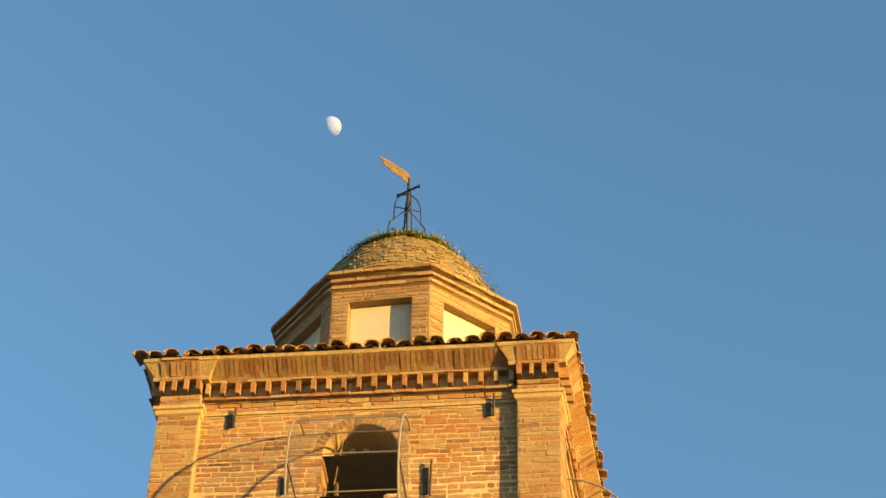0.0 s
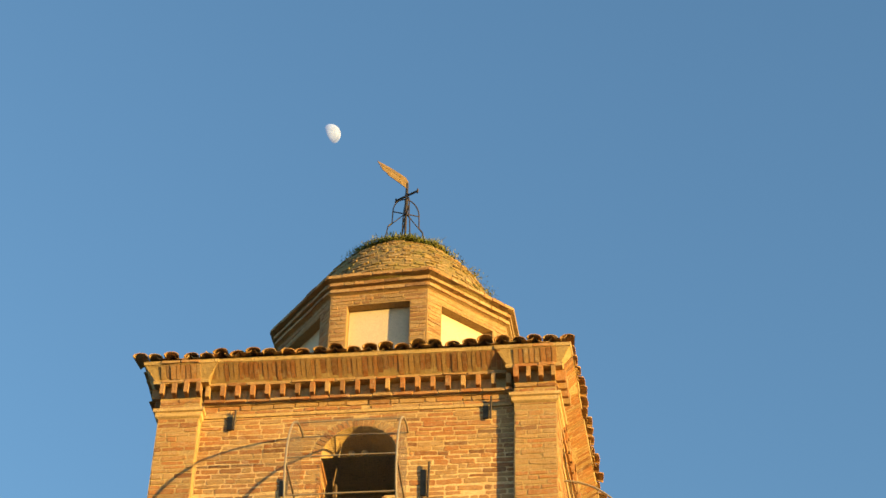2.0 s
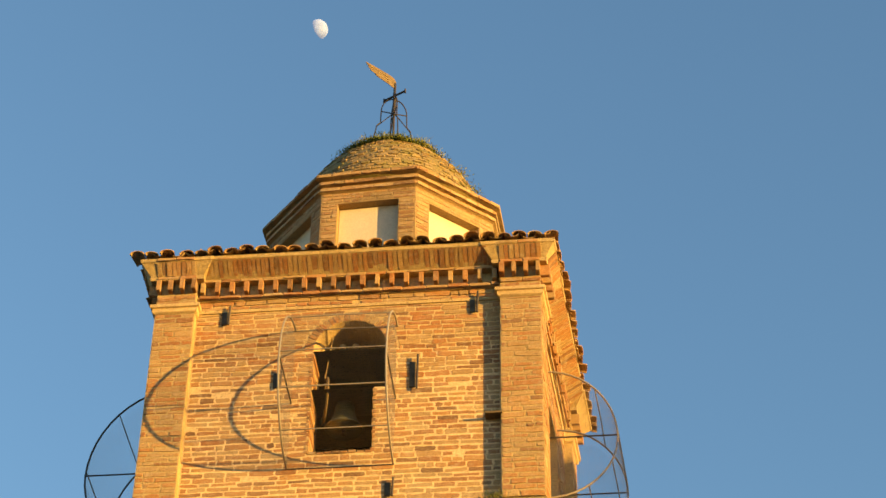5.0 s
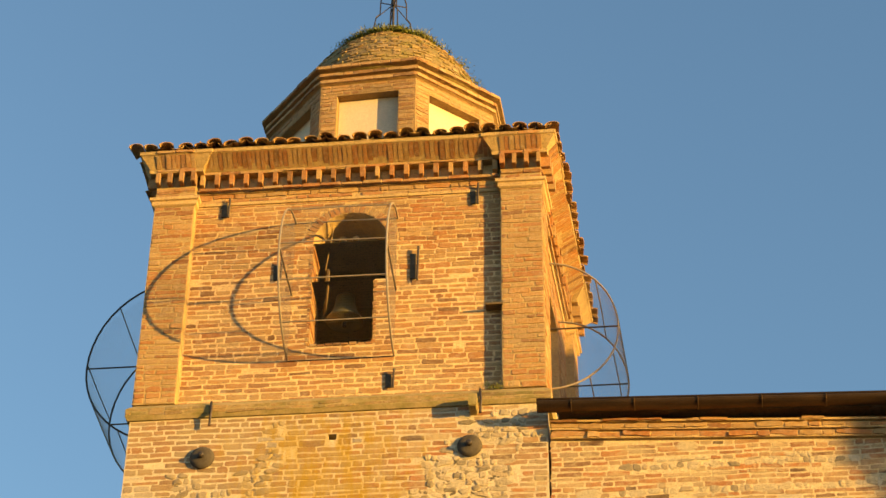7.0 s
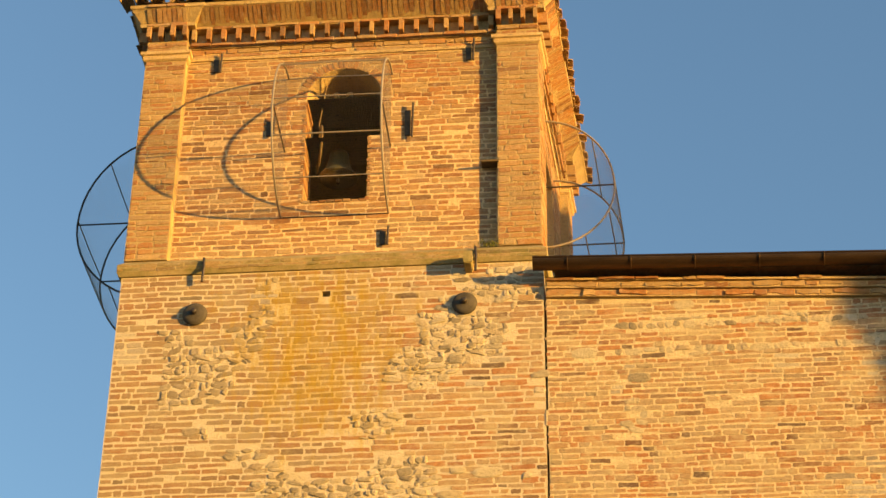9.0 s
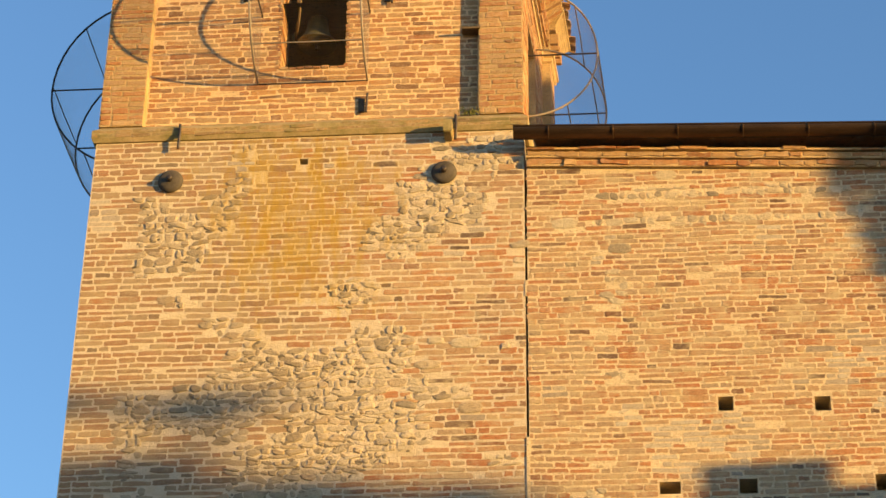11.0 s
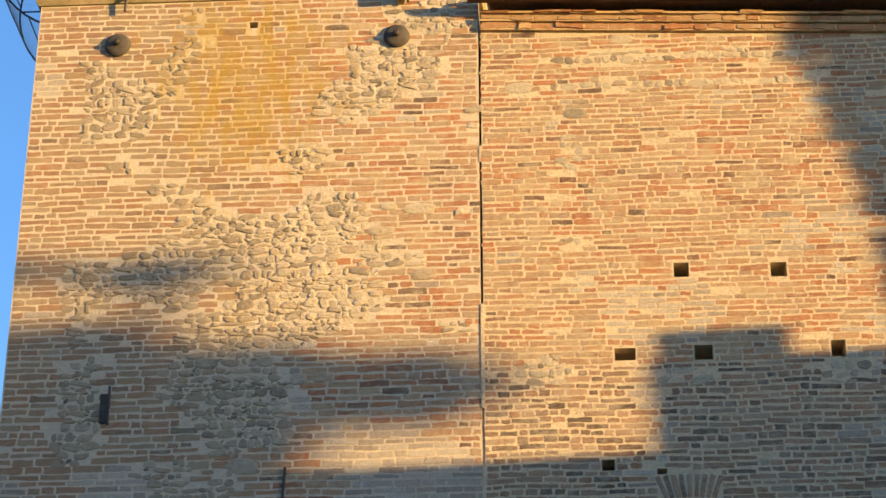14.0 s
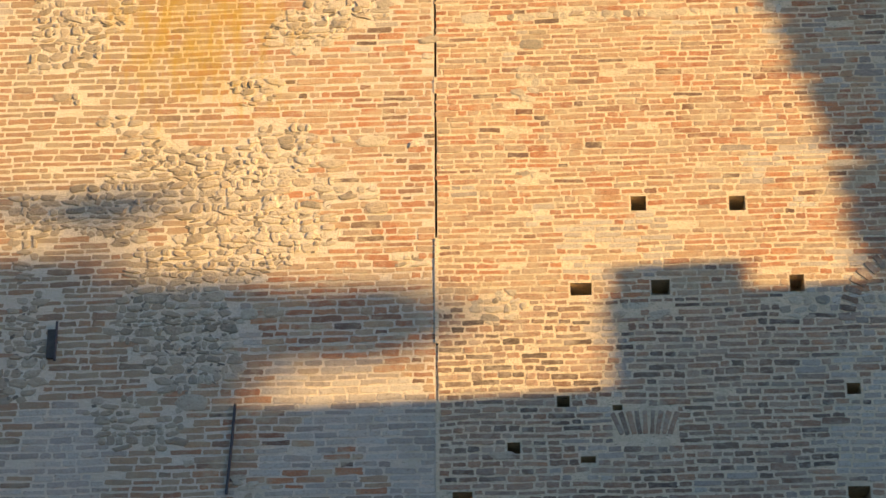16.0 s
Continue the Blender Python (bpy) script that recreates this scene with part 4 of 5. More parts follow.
for _ in range(16):
    tuft(p, (-0.58 + rg.uniform(-0.09, 0.1), REC - 0.09, 15.82), (0, -1, 0), 0.06, 10, rg)
tagged(part("ledge_weed", p, M_GRASS), "small green weed in the corner of the ledge", "weed", kind="stuff")

rod = thing("iron_stub", "rusty iron stub leaning from a lantern panel", "iron stub")
p = Pile()
tube(p, [FACETS[-1] @ Vector((-0.02, -DA + 0.13, 20.22)), FACETS[-1] @ Vector((-0.17, -DA + 0.03, 20.50))], 0.020, 6)
part("stub", p, M_IRON, rod)

# ---- church ----
church = thing("church", "long brick church nave built against the tower", "church")
CHX, CHZ, CY = 12.0, 15.06, -0.006
HOLES_C = [(x - w / 2, x + w / 2, z - h / 2, z + h / 2, 0.32) for x, z, w, h in (
    (2.142, 11.955, 0.16, 0.17), (3.166, 11.93, 0.17, 0.17), (1.51, 10.99, 0.22, 0.14), (2.325, 10.99, 0.19, 0.17), (3.716, 11.0, 0.15, 0.19), (1.291, 9.76, 0.13, 0.12),
    (0.785, 9.275, 0.13, 0.12), (4.19, 9.83, 0.14, 0.12), (0.27, 8.75, 0.20, 0.16), (4.15, 8.72, 0.22, 0.17), (1.52, 9.14, 0.15, 0.07), (1.83, 9.68, 0.10, 0.06))]
nave = part("wall", slab(XR + 0.026, CHX, 0, 14.55, CY, 0.9, HOLES_C), M_MORTAR_CHURCH, church, "brick nave wall with square putlog holes")
p = Pile()
for z0, z1, y in ((0, 9.80, -0.0125), (9.81, 10.41, 0.012), (10.42, 11.62, -0.0125), (13.34, 13.55, -0.008)):
    box(p, XR - 0.004, XR + 0.034, y, y + 0.02, z0, z1, None, 0.006)
part("joint_filling", p, M_MORTAR_CHURCH, church)
p = Pile()
box(p, XR + SKEW * 5, CHX, 0.9, 9.0, 0, 14.5)
part("side_wall", p, M_HOUSE, church)
FALL = 0.042                       # the eaves fall away from the tower
GFALL = 0.0285                     # and the gutter a little less


def sloped(name, mat, y, z0, z1, label=""):
    pile, xa, xb = Pile(), XR + 0.03, CHX
    prism(pile, [(xa, y, z0), (xb, y, z0 - FALL * xb), (xb, 0.0 - 0.001 * y, z0 - FALL * xb), (xa, 0.0 - 0.001 * y, z0)],
          [(xa, y, z1), (xb, y, z1 - FALL * xb), (xb, 0.0 - 0.001 * y, z1 - FALL * xb), (xa, 0.0 - 0.001 * y, z1)])
    return part(name, pile, mat, church, label)


sloped("cornice", M_PALE_MORTAR, -0.055, 15.03, 15.115, "stepped brick eaves cornice")
sloped("cornice", M_PALE_MORTAR, -0.03, 15.116, 15.128, "stepped brick eaves cornice")
sloped("cornice", M_PALE_MORTAR, -0.085, 15.129, 15.205, "stepped brick eaves cornice")
sloped("cornice", M_PALE_MORTAR, -0.04, 15.206, 15.228, "stepped brick eaves cornice")
sloped("cornice", M_PALE_MORTAR, -0.10, 15.229, 15.255, "stepped brick eaves cornice")
# near-black strip: the shade between gutter and cornice is put into its colour
sloped("soffit", M_DARK, -0.05, 15.256, 15.30)
p = Pile()
prism(p, [(XR + 0.034, CY, 14.55), (CHX, CY, 14.55), (CHX, 0.9, 14.55), (XR + 0.034, 0.9, 14.55)],
      [(XR + 0.034, CY, 15.25), (CHX, CY, 15.25 - FALL * CHX), (CHX, 0.9, 15.25 - FALL * CHX), (XR + 0.034, 0.9, 15.25)])
part("wall_head", p, M_MORTAR_CHURCH, church)
CB = Pile()
rng.seed(17)
for y, z, bh in ((-0.055, 15.072, 0.072), (-0.085, 15.167, 0.062), (-0.10, 15.242, 0.03)):
    x = XR + 0.03
    while x < 5.2:
        l = rng.choice((0.28, 0.33, 0.27, 0.15, 0.42))
        if bh > 0.05 or rng.random() < 0.6:
            CB.add(*place(brick_shape(l - 0.010, bh * rng.uniform(0.75, 1.12), rng.uniform(0.003, 0.022), 0.2), x + l / 2, y, z - FALL * x + rng.uniform(-0.008, 0.008), None, rng.uniform(-0.03, 0.03) - FALL))
        x += l
tagged(part("cornice_brick", CB, M_PALE, church), kind="stuff")
p = Pile()
prism(p, [(XR + SKEW + 0.05, -0.19, 15.369), (CHX, -0.19, 15.369 - GFALL * CHX), (CHX, 9.0, 15.1 - GFALL * CHX), (0.75, 9.0, 15.1)],
      [(XR + SKEW + 0.05, -0.19, 15.384), (CHX, -0.19, 15.384 - GFALL * CHX), (CHX, 9.0, 17.4 - GFALL * CHX), (0.75, 9.0, 17.4)])
nave_roof = part("roof", p, M_TILE, church, "tiled nave roof")
rng.seed(19)
for i in range(28):
    for me, dx, dz, out in ((COVER, 0.0, 0.012, -0.25),):
        o = new("roof_tile", me)
        o.matrix_basis = Matrix.Translation((0.2 + i * 0.207 + dx, out + rng.uniform(-0.02, 0.02), 15.382 + dz * 0.3 + rng.uniform(-0.008, 0.012) - i * 0.0059)) @ \
            Euler((radians(14 + rng.uniform(-2, 2)), radians(rng.uniform(-4, 4)), radians(rng.uniform(-3, 3)))).to_matrix().to_4x4()
        under(o, nave_roof)
gutter = thing("gutter", "brown copper half-round gutter along the church eaves", "gutter", at=(2, -0.245, 15.26))
p = Pile()
n, GR = 12, 0.105


def gut(x, a, r):
    return (x, -0.245 - r * math.cos(a), 15.388 - GFALL * x - r * math.sin(a))


xs = [-0.10] + [0.5 * i for i in range(1, 24)]
v, f = [], []
for x in xs:
    for r in (GR, GR - 0.006):
        v += [gut(x, math.pi * i / n, r) for i in range(n + 1)]
k = n + 1
for j in range(len(xs) - 1):
    for i in range(n):
        a, b = j * 2 * k + i, (j + 1) * 2 * k + i
        f += [(a, a + 1, b + 1, b), (a + k + 1, a + k, b + k, b + k + 1)]
    for i in (0, n):
        a, b = j * 2 * k + i, (j + 1) * 2 * k + i
        f.append((a, b, b + k, a + k))
f.append(tuple(range(k)))
p.add(v, f)
tube(p, [gut(x, 0, GR) for x in (-0.10, 11.5)], 0.012, 6)
part("trough", p, M_COPPER, gutter)
for i in range(16):
    x = 0.30 + 0.735 * i
    q = Pile()
    tube(q, [gut(x, math.pi * j / 10, GR + 0.004) for j in range(11)], 0.010, 5)
    tube(q, [gut(x, math.pi, GR), (x, -0.04, 15.40 - GFALL * x)], 0.008, 5)
    part("bracket", q, M_COPPER, gutter)

# ---- unseen things added to throw their shade on the wall, beyond the open side of the square ----
SH = Vector((SUN.x, SUN.y, 0)).normalized()
SP = Vector((-SH.y, SH.x, 0))
TAN = math.tan(SUN_EL)
KU = SP.x


def far(x, z, dist, off=0.0):
    """The place, dist metres along the sunbeam, that shades the wall at (x, z)."""
    return Vector((x, 0, z)) + SH * dist + Vector((0, 0, dist * TAN)) + SP * off


def house(name, label, x0, x1, z_top, dist, depth, chimneys=()):
    """An unseen plain house, added as a shade caster, whose flat-topped wall stands across the sunbeams; x0 to x1 as
    its shadow lies on the wall.
    """
    h = thing(name, label, "house")
    c = far((x0 + x1) / 2, z_top, dist - (x0 + x1) / 2 * SH.x)
    hw = (x1 - x0) / 2 * KU
    m = Matrix.Translation((c.x, c.y, 0)) @ Matrix(((SP.x, SH.x, 0, 0), (SP.y, SH.y, 0, 0), (0, 0, 1, 0), (0, 0, 0, 1)))
    q = Pile()
    box(q, -hw, hw, 0, depth, 0, c.z - 0.25, m)
    part("wall", q, M_HOUSE, h)
    q = Pile()
    box(q, -hw - 0.02, hw + 0.02, -0.15, depth + 0.2, c.z - 0.25, c.z, m, 0.02)
    part("roof", q, M_TILE, h)
    for i in range(3):
        for z in (2.0, 5.0, 8.0):
            if z + 1.6 < c.z - 0.4 and hw > 0.9:
                x = hw * (-0.6 + 0.6 * i)
                w = Pile()
                box(w, x - 0.35, x + 0.35, -0.03, 0.05, z, z + 1.3, m)
                wo = part("window", w, M_GLASS, h)
                w = Pile()
                box(w, x - 0.45, x + 0.45, -0.10, 0.0, z - 0.1, z - 0.005, m, 0.01)
                part("sill", w, M_SLATE, wo)
    for cx0, cx1, cz in chimneys:
        a, b = [(x - (x0 + x1) / 2) * KU for x in (cx0, cx1)]
        q = Pile()
        box(q, a, b, 0.3, 1.0, c.z, c.z + cz - z_top, m, 0.02)
        part("chimney", q, M_HOUSE, h)


# outlines follow the straight and stepped shadow edges on the wall
house("shade_house", "unseen rendered house with a flat tiled top, added to shade the wall", -7.5, 1.74, 9.72, 17.0, 7.0)
house("shade_house", "unseen taller rendered house with a stepped top, added to shade the wall", 1.74, 10.0, 11.06, 17.2, 6.5, [(1.78, 3.22, 11.40)])


def street_house(x, y, w, d, h, label):
    """An unseen house, added to the row that closes the square behind the viewer."""
    o = thing("row_house", label, "house", group="houses along the square", at=(x, y, 0))
    q = Pile()
    box(q, x - w / 2, x + w / 2, y - d, y, 0, h)
    part("wall", q, M_HOUSE, o)
    q = Pile()
    prism(q, [(x - w / 2, y - d - 0.4, h), (x + w / 2, y - d - 0.4, h), (x + w / 2, y + 0.4, h), (x - w / 2, y + 0.4, h)],
          [(x - w / 2, y - d / 2 - 0.1, h + 1.8), (x + w / 2, y - d / 2 - 0.1, h + 1.8), (x + w / 2, y - d / 2 + 0.1, h + 1.8), (x - w / 2, y - d / 2 + 0.1, h + 1.8)])
    part("roof", q, M_TILE, o)
    for i in range(int(w // 2.6)):
        for z in (1.0, 4.2, 7.4):
            if z + 1.6 < h:
                cx = x - w / 2 + 1.5 + 2.6 * i
                q = Pile()
                box(q, cx - 0.5, cx + 0.5, y - 0.05, y + 0.03, z, z + 1.5)
                wo = part("window", q, M_GLASS, o)
                q = Pile()
                box(q, cx - 0.6, cx + 0.6, y + 0.0, y + 0.12, z - 0.12, z - 0.004, None, 0.01)
                part("sill", q, M_SLATE, wo)


# added out of view; their render reflects warm light towards the church
for x, w, h in ((-34, 12, 11), (-22.5, 11, 13), (-12, 10, 10.5), (-1.5, 11, 12.5), (9, 10, 11)):
    street_house(x, -31 - (x % 3), w - 0.05, 9, h, "unseen plain rendered house, added in the row along the square")
street_house(-30, -8, 10, 8, 12, "unseen plain rendered house, added at the side of the square")


def tree(label, x, base_dist, lobes, leaf, seed, trunk_r):
    """An unseen tree, its crown shaped to the shade wanted. lobes: (x, z, half width, half height, share) as the
    crown's shade lies on the wall.
    """
    t = thing("tree", label, "tree", at=far(x, 0, base_dist) * 1)
    r = random.Random(seed)
    foot_at = far(x, 0, base_dist - x * SH.x)
    foot_at.z = 0
    q = Pile()
    top = max(l[1] for l in lobes) + base_dist * TAN
    pts = [foot_at + Vector((0.1 * math.sin(i), 0.1 * math.cos(i * 1.7), (top - 0.3) * i / 7)) for i in range(8)]
    tube(q, pts, trunk_r, 9, trunk_r * 0.25)
    part("trunk", q, M_BARK, t)
    q, k = Pile(), Pile()
    for lx, lz, hx, hz, count in lobes:
        c = far(lx, lz, base_dist - lx * SH.x)
        j = min(range(8), key=lambda i: abs(pts[i].z - c.z + 0.6))
        tube(q, [pts[j], (pts[j] + c) / 2 + Vector((0, 0, 0.1)), c], trunk_r * 0.3, 6, 0.03)
        hu = hx * KU
        for _ in range(count):
            d = Vector((r.gauss(0, 1), r.gauss(0, 1), r.gauss(0, 1))).normalized() * r.random() ** 0.4
            d *= 1 + 0.12 * math.sin(7 * d.x + seed) * math.cos(5 * d.z)
            o = c + SP * (d.x * hu) + SH * (d.y * max(hu, hz)) + Vector((0, 0, d.z * hz))
            a = Vector((r.gauss(0, 1), r.gauss(0, 1), r.gauss(0, 1))).normalized()
            b = a.orthogonal().normalized()
            s = leaf * r.uniform(0.6, 1.3)
            k.add([tuple(o - a * s), tuple(o + b * s * 0.5), tuple(o + a * s), tuple(o - b * s * 0.5)], [(0, 1, 2), (0, 2, 3)])
    part("limbs", q, M_BARK, t)
    tagged(part("crown", k, M_LEAF, t), kind="stuff")


# lobes are set to the soft shadow patches on the wall
tree("unseen tall dense dark green tree, added to shade the wall", 6.8, 19.0, [(6.75, 17.2, 4.1, 1.7, 8000), (6.9, 15.6, 3.7, 1.6, 9500), (7.05, 14.4, 3.45, 1.3, 8000), (7.2, 13.4, 3.3, 1.2, 7000), (7.3, 12.4, 3.2, 1.2, 7000), (7.4, 11.4, 3.15, 1.1, 6500)], 0.12, 4, 0.3)
tree("unseen spreading green tree, added to shade the wall", -3.6, 46.0, [(-3.2, 10.66, 3.0, 0.52, 2300), (-4.6, 11.25, 1.4, 0.3, 260), (-3.55, 12.1, 0.85, 0.13, 330), (-4.0, 9.9, 2.35, 0.55, 2400),
                                                     (-5.2, 12.15, 0.7, 0.12, 200), (-0.9, 10.66, 1.3, 0.46, 520)], 0.13, 9, 0.28)

# ---- moon ----
MD = Vector((-0.130, 0.681, 0.720)).normalized()
MC = Vector((0.7, -20.5, 1.6)) + MD * 2000
mm, nt, b = material("glowing moon rock", 1.0)
# bluish tone offsets the warm colour of the sun lamp
tone = ramp(nt, noise_at(nt, 0.11, 5, 0.6), [(0.35, (0.15, 0.20, 0.34)), (0.65, (0.25, 0.33, 0.52))])
nt.links.new(tone, b.inputs["Base Color"])
nt.links.new(tone, b.inputs["Emission Color"])
# this glow stands in for part of the sunlight on the moon
b.inputs["Emission Strength"].default_value = 0.5
bm = bmesh.new()
bmesh.ops.create_uvsphere(bm, u_segments=48, v_segments=32, radius=2000 * 36 / 3800 / 2)
SM = SUN.copy()
bmesh.ops.transform(bm, matrix=Matrix.Translation(MC), verts=bm.verts)
# only the lit half is kept: the phase is put into the shape
bmesh.ops.bisect_plane(bm, geom=bm.verts[:] + bm.edges[:] + bm.faces[:], plane_co=MC + SM * 0.4, plane_no=SM, clear_inner=True)
bmesh.ops.holes_fill(bm, edges=[e for e in bm.edges if e.is_boundary])
tagged(part("moon", bm, mm, smooth=True), "pale gibbous moon in the evening sky", "moon")

# ---- masonry skins: the pieces of the walls ----
def rub_tower(x, z):
    """Positive where the tower's face is river stone rather than brick."""
    f = fuzz(x, z, 1.5) * 0.9 + fuzz(x + 9, z, 4.0) * 0.4
    a = 1 - ((x + 2.6) / 1.75) ** 2 - ((z - 12.1) / 1.0) ** 2
    b = 1 - ((x + 4.0) / 0.75) ** 2 - ((z - 14.3) / 0.5) ** 2
    c = 1 - ((x + 1.1) / 0.7) ** 2 - ((z - 14.4) / 0.6) ** 2
    d = 0.8 - ((x + 3.0) / 1.5) ** 2 - ((z - 10.3) / 0.9) ** 2
    patch = 1 if (-1.72 < x < 0 and 9.9 < z < 11.3) else 0
    edge = 1 if x < -4.45 else 0
    low = 1 if (z < 9.74 and (x > -1.72 or x < -3.4)) else 0
    return max(a * 1.15, b * 0.7, c * 0.38, d * 0.9, -0.5) * 0.75 + 1.5 * f - 0.17 - patch * 2 - edge * 1.5 - low


def washed(x, z):
    """Where lime has been smeared over the bricks."""
    f = fuzz(x + 17, z, 1.1) + 0.6 * fuzz(x - 4, z, 4.0)
    if z < 9.78:
        return f > (-0.35 if x > -1.72 else 0.0 if x < -3.2 else 0.35)
    if z < 10.25 and -1.7 < x:
        return f > -0.25
    return f > 0.6


def rub_church(x, z):
    f = fuzz(x + 31, z, 1.3) * 0.8 + fuzz(x + 5, z, 5.0) * 0.5
    band = 1 - min(abs(z - 14.62), abs(z - 14.27)) / 0.11 if 0.8 < x < 3.8 else -1
    band2 = 1 - abs(z - 10.75) / 0.22
    if z > 15.0 - FALL * x:
        return 1
    return max(band * 1.25, band2 * 0.8, -0.2) * 0.75 + f - 0.50


BLOCK_T = [(-2.62, -2.48, 15.17, 15.28)]
BLOCK_C = [(h[0] - 0.01, h[1] + 0.01, h[2] - 0.01, h[3] + 0.01) for h in HOLES_C] + [(1.78, 2.42, 9.32, 9.70)]
SB = shared_bricks("brick", M_BRICK_ONE)
skin = lay(XL + 0.004, XR - 0.004, 8.2, Z_LEDGE0, 0.0, BLOCK_T, rubble=rub_tower, single=lambda x, z: 9.98 < z < 11.25, parent=front, shared=SB, seed=101, proud=(0.0005, 0.0045), end_gap=0.016, alt=washed)
tagged(part("limewashed_brick", skin.alt, M_WASH, front), kind="stuff")
tagged(part("brickwork", skin, M_BRICK, front), kind="stuff")
tagged(part("stonework", lay_stones(XL + 0.1, XR - 0.1, 8.4, 15.4, 0.0, rub_tower, BLOCK_T), M_STONE, front), kind="stuff")
rng.seed(77)
BIG = Pile()          # large cobbles that stand out singly
for x, z, w, h in ((-2.89, 11.01, 0.24, 0.14), (-2.26, 11.01, 0.22, 0.14), (-1.91, 10.8, 0.2, 0.14), (-1.68, 10.82, 0.18, 0.14), (-2.45, 9.84, 0.37, 0.20), (-0.65, 12.78, 0.38, 0.16), (-0.59, 11.99, 0.27, 0.15),
                   (-0.98, 12.82, 0.2, 0.1), (-1.06, 12.52, 0.32, 0.12), (0.46, 14.27, 0.36, 0.16), (1.07, 13.92, 0.30, 0.15), (1.62, 14.87, 0.30, 0.15), (0.66, 9.20, 0.3, 0.1)):
    BIG.add(*place(stone_shape(w, h, 0.011, 0.4), x, -0.002, z))
tagged(part("cobble", BIG, M_STONE, front), kind="stuff")
FLINT = Pile()        # small dark chips wedged between the stones
for _ in range(2600):
    x, z = rng.uniform(XL + 0.2, XR - 0.1), rng.uniform(9.8, 15.3)
    if rub_tower(x, z) > rng.uniform(-0.10, 0.55):
        FLINT.add(*place(stone_shape(rng.uniform(0.03, 0.11), rng.uniform(0.018, 0.05), rng.uniform(0.002, 0.008)), x, 0.0, z, None, rng.uniform(-0.9, 0.9)))
tagged(part("flint", FLINT, M_FLINT, front), kind="stuff")
SC = shared_bricks("brick", M_BRICK_ONE)
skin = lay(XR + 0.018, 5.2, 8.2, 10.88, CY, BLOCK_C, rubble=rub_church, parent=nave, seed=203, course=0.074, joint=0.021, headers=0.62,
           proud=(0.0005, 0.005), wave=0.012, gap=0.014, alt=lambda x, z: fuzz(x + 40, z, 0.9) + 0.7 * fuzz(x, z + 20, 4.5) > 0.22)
tagged(part("limewashed_brick", skin.alt, M_WASH, nave), kind="stuff")
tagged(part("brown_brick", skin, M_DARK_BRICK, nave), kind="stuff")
skin = lay(XR + 0.018, 5.2, 10.88, CHZ, CY, BLOCK_C, rubble=rub_church, single=lambda x, z: 0.0 < x < 4.4 and 11.0 < z < 12.35, parent=nave, shared=SC, seed=202, course=0.0705, joint=0.018, headers=0.45,
           proud=(0.0005, 0.0045), wave=0.009, gap=0.016, alt=lambda x, z: fuzz(x + 40, z, 0.9) + 0.7 * fuzz(x, z + 20, 4.5) > 0.4)
tagged(part("limewashed_brick", skin.alt, M_WASH, nave), kind="stuff")
tagged(part("brickwork", skin, M_BRICK, nave), kind="stuff")
tagged(part("stonework", lay_stones(XR + 0.1, 5.2, 8.4, 14.75, CY, rub_church, BLOCK_C, (0.06, 0.24), (0.001, 0.009), 5), M_STONE, nave), kind="stuff")
FAN = Pile()          # a small relieving arch of bricks on edge
for i in range(9):
    t = -0.5 + i / 8
    FAN.add(*place(brick_shape(0.048, 0.25, 0.006, 0.025), 2.1 + t * 0.56, CY, 9.52 - 0.05 * t * t, None, -t * 0.7))
for i in range(12):      # the head of a blocked arch
    t = math.pi * (0.52 + 0.46 * i / 11)
    FAN.add(*place(brick_shape(0.17, 0.06, 0.006, 0.1), 5.05 + 0.86 * math.cos(t), CY - 0.003, 10.55 + 0.80 * math.sin(t), None, t))
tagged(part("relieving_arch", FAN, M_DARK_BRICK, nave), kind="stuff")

# belfry field, pilasters, right-hand side
BLOCK_B = [(WX0 - 0.01, WX1 + 0.01, WSTEP, WSPRING), (WX0 - 0.01, WPIER + 0.01, WZ0, WSTEP)]
skin = lay(XL + 0.54, XR - 0.54, Z_LEDGE1 + 0.02, 17.75, REC, BLOCK_B, seed=301, proud=(0.001, 0.005))
tagged(part("brickwork", skin, M_BELFRY, belfry), kind="stuff")
skin = lay(XL + 0.54, XR - 0.54, 17.75, Z_CAP + 0.02, REC, BLOCK_B, seed=302, proud=(0.001, 0.008), arch=(WC, WSPRING, WR + 0.12), joint=0.0155)
tagged(part("brickwork", skin, M_PALE, belfry), kind="stuff")
skin = lay(XL + 0.54, XR - 0.54, Z_CAP + 0.075, 19.2, REC - 0.012, (), seed=303, proud=(0.001, 0.007), joint=0.0155)
tagged(part("brickwork", skin, M_PALE, belfry), kind="stuff")
VOUS = Pile()
for i in range(25):
    t = math.pi * (i + 0.5) / 25
    r = WR + 0.06
    VOUS.add(*place(brick_shape(0.12, 0.052, rng.uniform(0.004, 0.01)), WC + r * math.cos(t), REC, WSPRING + r * math.sin(t), None, t))
tagged(part("voussoir", VOUS, M_PALE, belfry), kind="stuff")
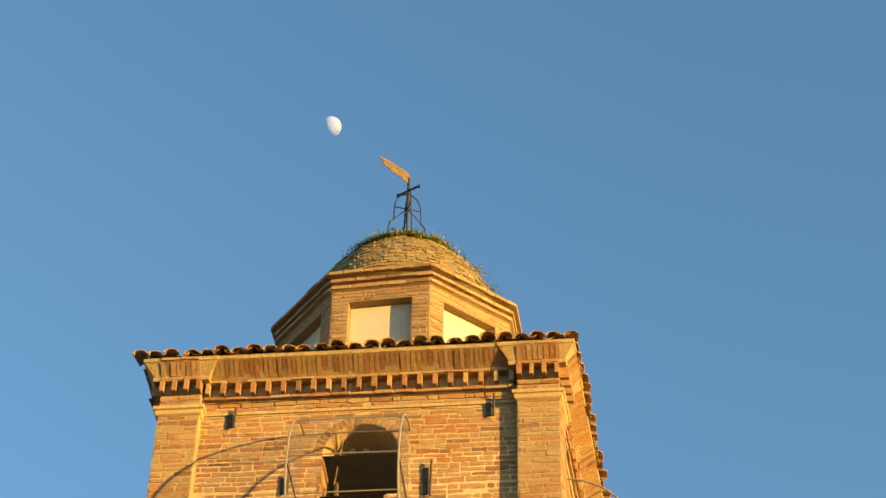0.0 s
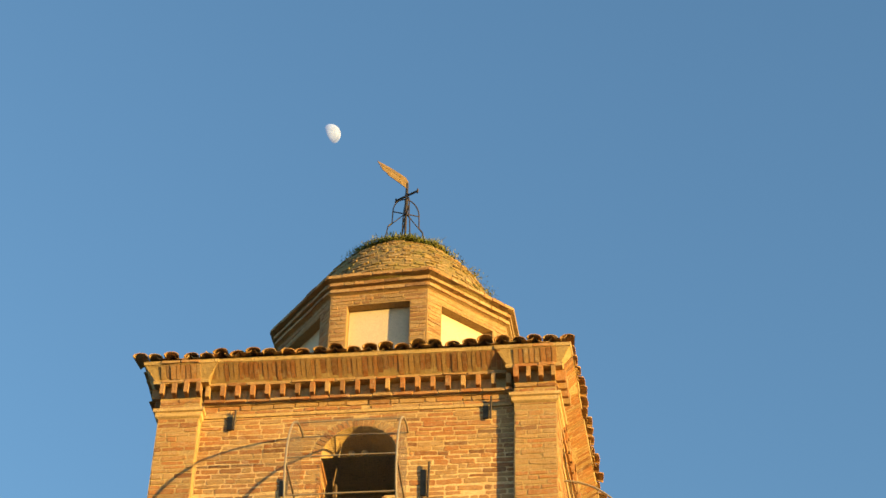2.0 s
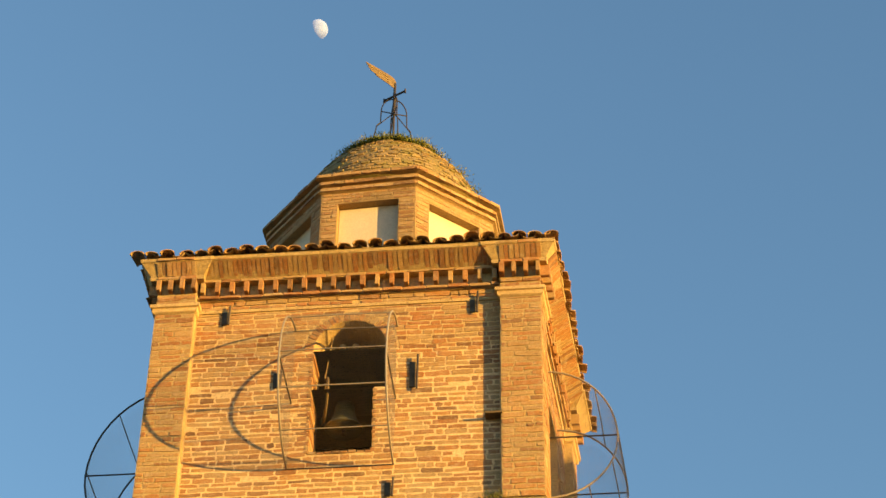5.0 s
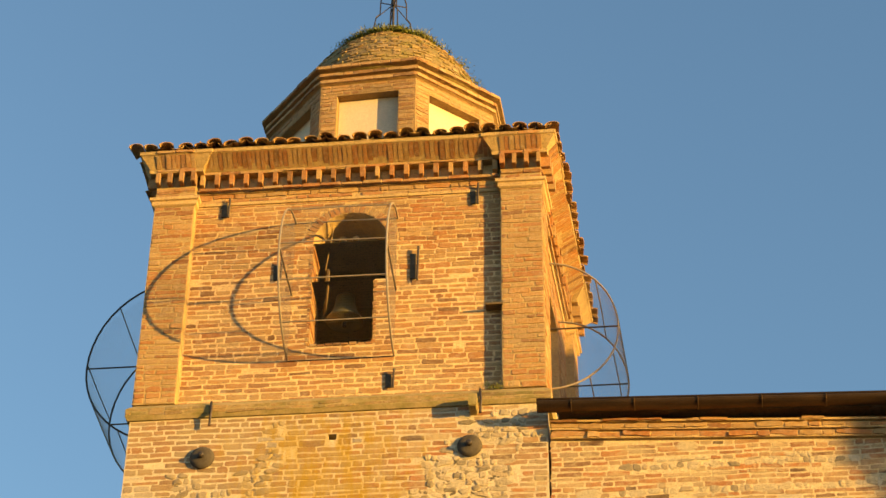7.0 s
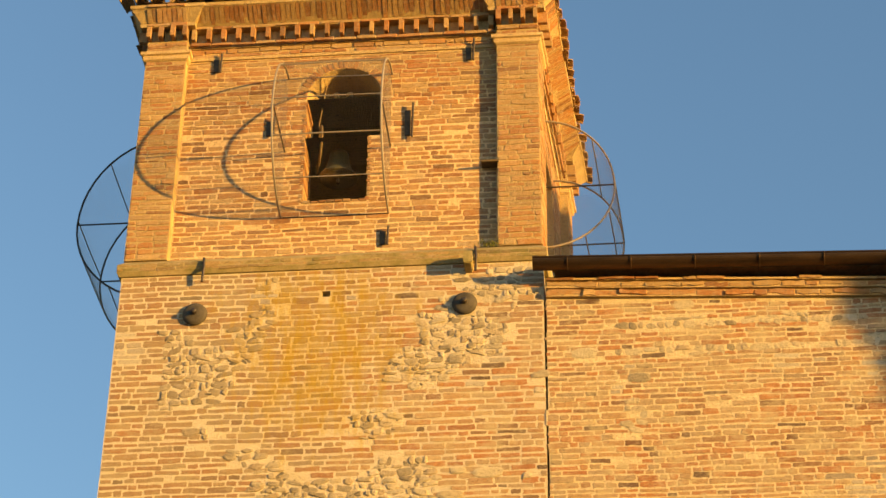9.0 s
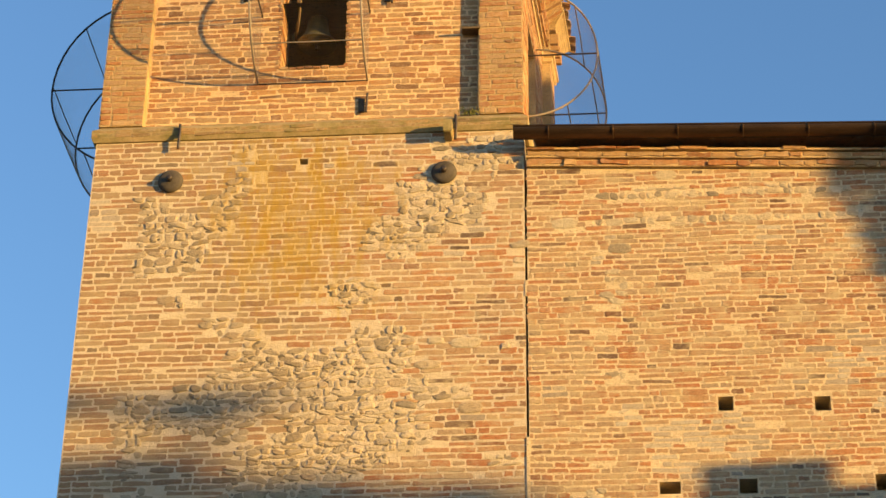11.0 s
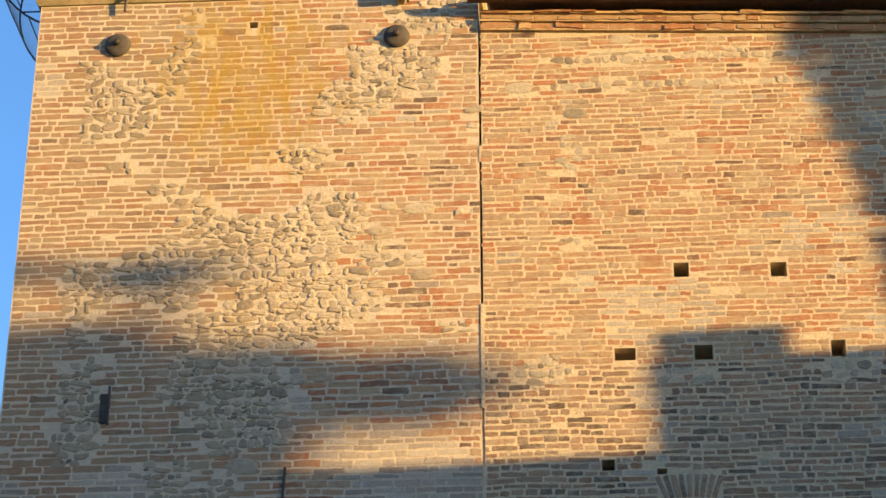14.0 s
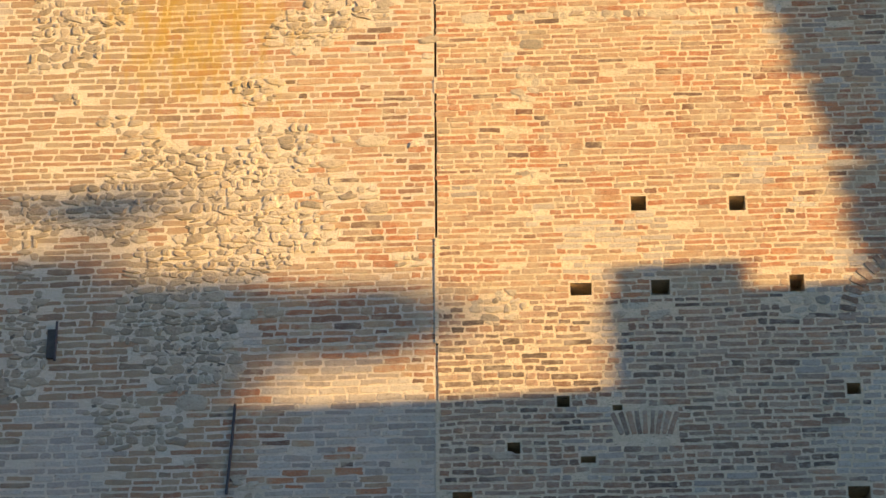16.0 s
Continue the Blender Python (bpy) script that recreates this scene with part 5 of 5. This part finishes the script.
for j, (a, b) in enumerate(((XL, XL + 0.53), (XR - 0.53, XR))):
    skin = lay(a + 0.004, b - 0.004, Z_LEDGE1 + 0.02, 17.3, 0.002, (), seed=310 + j, proud=(0.002, 0.008))
    tagged(part("brickwork", skin, M_BELFRY, belfry), kind="stuff")
    skin = lay(a + 0.004, b - 0.004, 17.3, Z_CAP - 0.02, 0.002, (), seed=320 + j, proud=(0.001, 0.008), joint=0.0155)
    tagged(part("brickwork", skin, M_PALE, belfry), kind="stuff")
    skin = lay(a + 0.004, b - 0.004, Z_CAP + 0.115, 19.2, 0.002, (), seed=330 + j, proud=(0.001, 0.008), joint=0.0155)
    tagged(part("brickwork", skin, M_PALE, belfry), kind="stuff")
skin = lay(0.55, DEPTH - 0.55, Z_LEDGE1 + 0.02, 19.2, REC, [(niche[0], niche[1], niche[2], niche[3])], m=M_RIGHT, seed=341, proud=(0.001, 0.008), joint=0.0155)
tagged(part("brickwork", skin, M_PALE, belfry), kind="stuff")
for j, (a, b) in enumerate(((0, 0.53), (DEPTH - 0.53, DEPTH))):
    skin = lay(a + 0.004, b - 0.004, Z_LEDGE1 + 0.02, 19.2, 0.002, [(a, b, Z_CAP - 0.02, Z_CAP + 0.115)], m=M_RIGHT, seed=350 + j, proud=(0.001, 0.008), joint=0.0155)
    tagged(part("brickwork", skin, M_PALE, belfry), kind="stuff")

# toothed brick jambs of the belfry opening
JB = Pile()
rng.seed(91)
for side, xe, za, zb in ((1, WX0, WZ0 + 0.01, WSPRING), (-1, WPIER, WZ0 + 0.01, WSTEP - 0.01), (-1, WX1, WSTEP + 0.02, WSPRING)):
    z = za
    while z < zb - 0.05:
        h = rng.uniform(0.05, 0.066)
        tip = xe + side * rng.uniform(0.004, 0.022)
        box(JB, min(tip, xe - side * 0.03), max(tip, xe - side * 0.03), REC - rng.uniform(0.002, 0.012), REC + rng.uniform(0.12, 0.5), z, z + h, None, 0.008)
        z += h + rng.uniform(0.004, 0.010)
for i in range(8):      # worn bricks on the sill
    x = WX0 + 0.06 + i * 0.1
    box(JB, x - 0.04, x + 0.045, REC - rng.uniform(0.005, 0.03), REC + 0.25, WZ0 - 0.01, WZ0 + rng.uniform(0.015, 0.04), None, 0.008)
tagged(part("jamb_brick", JB, M_BELFRY, belfry), kind="stuff")
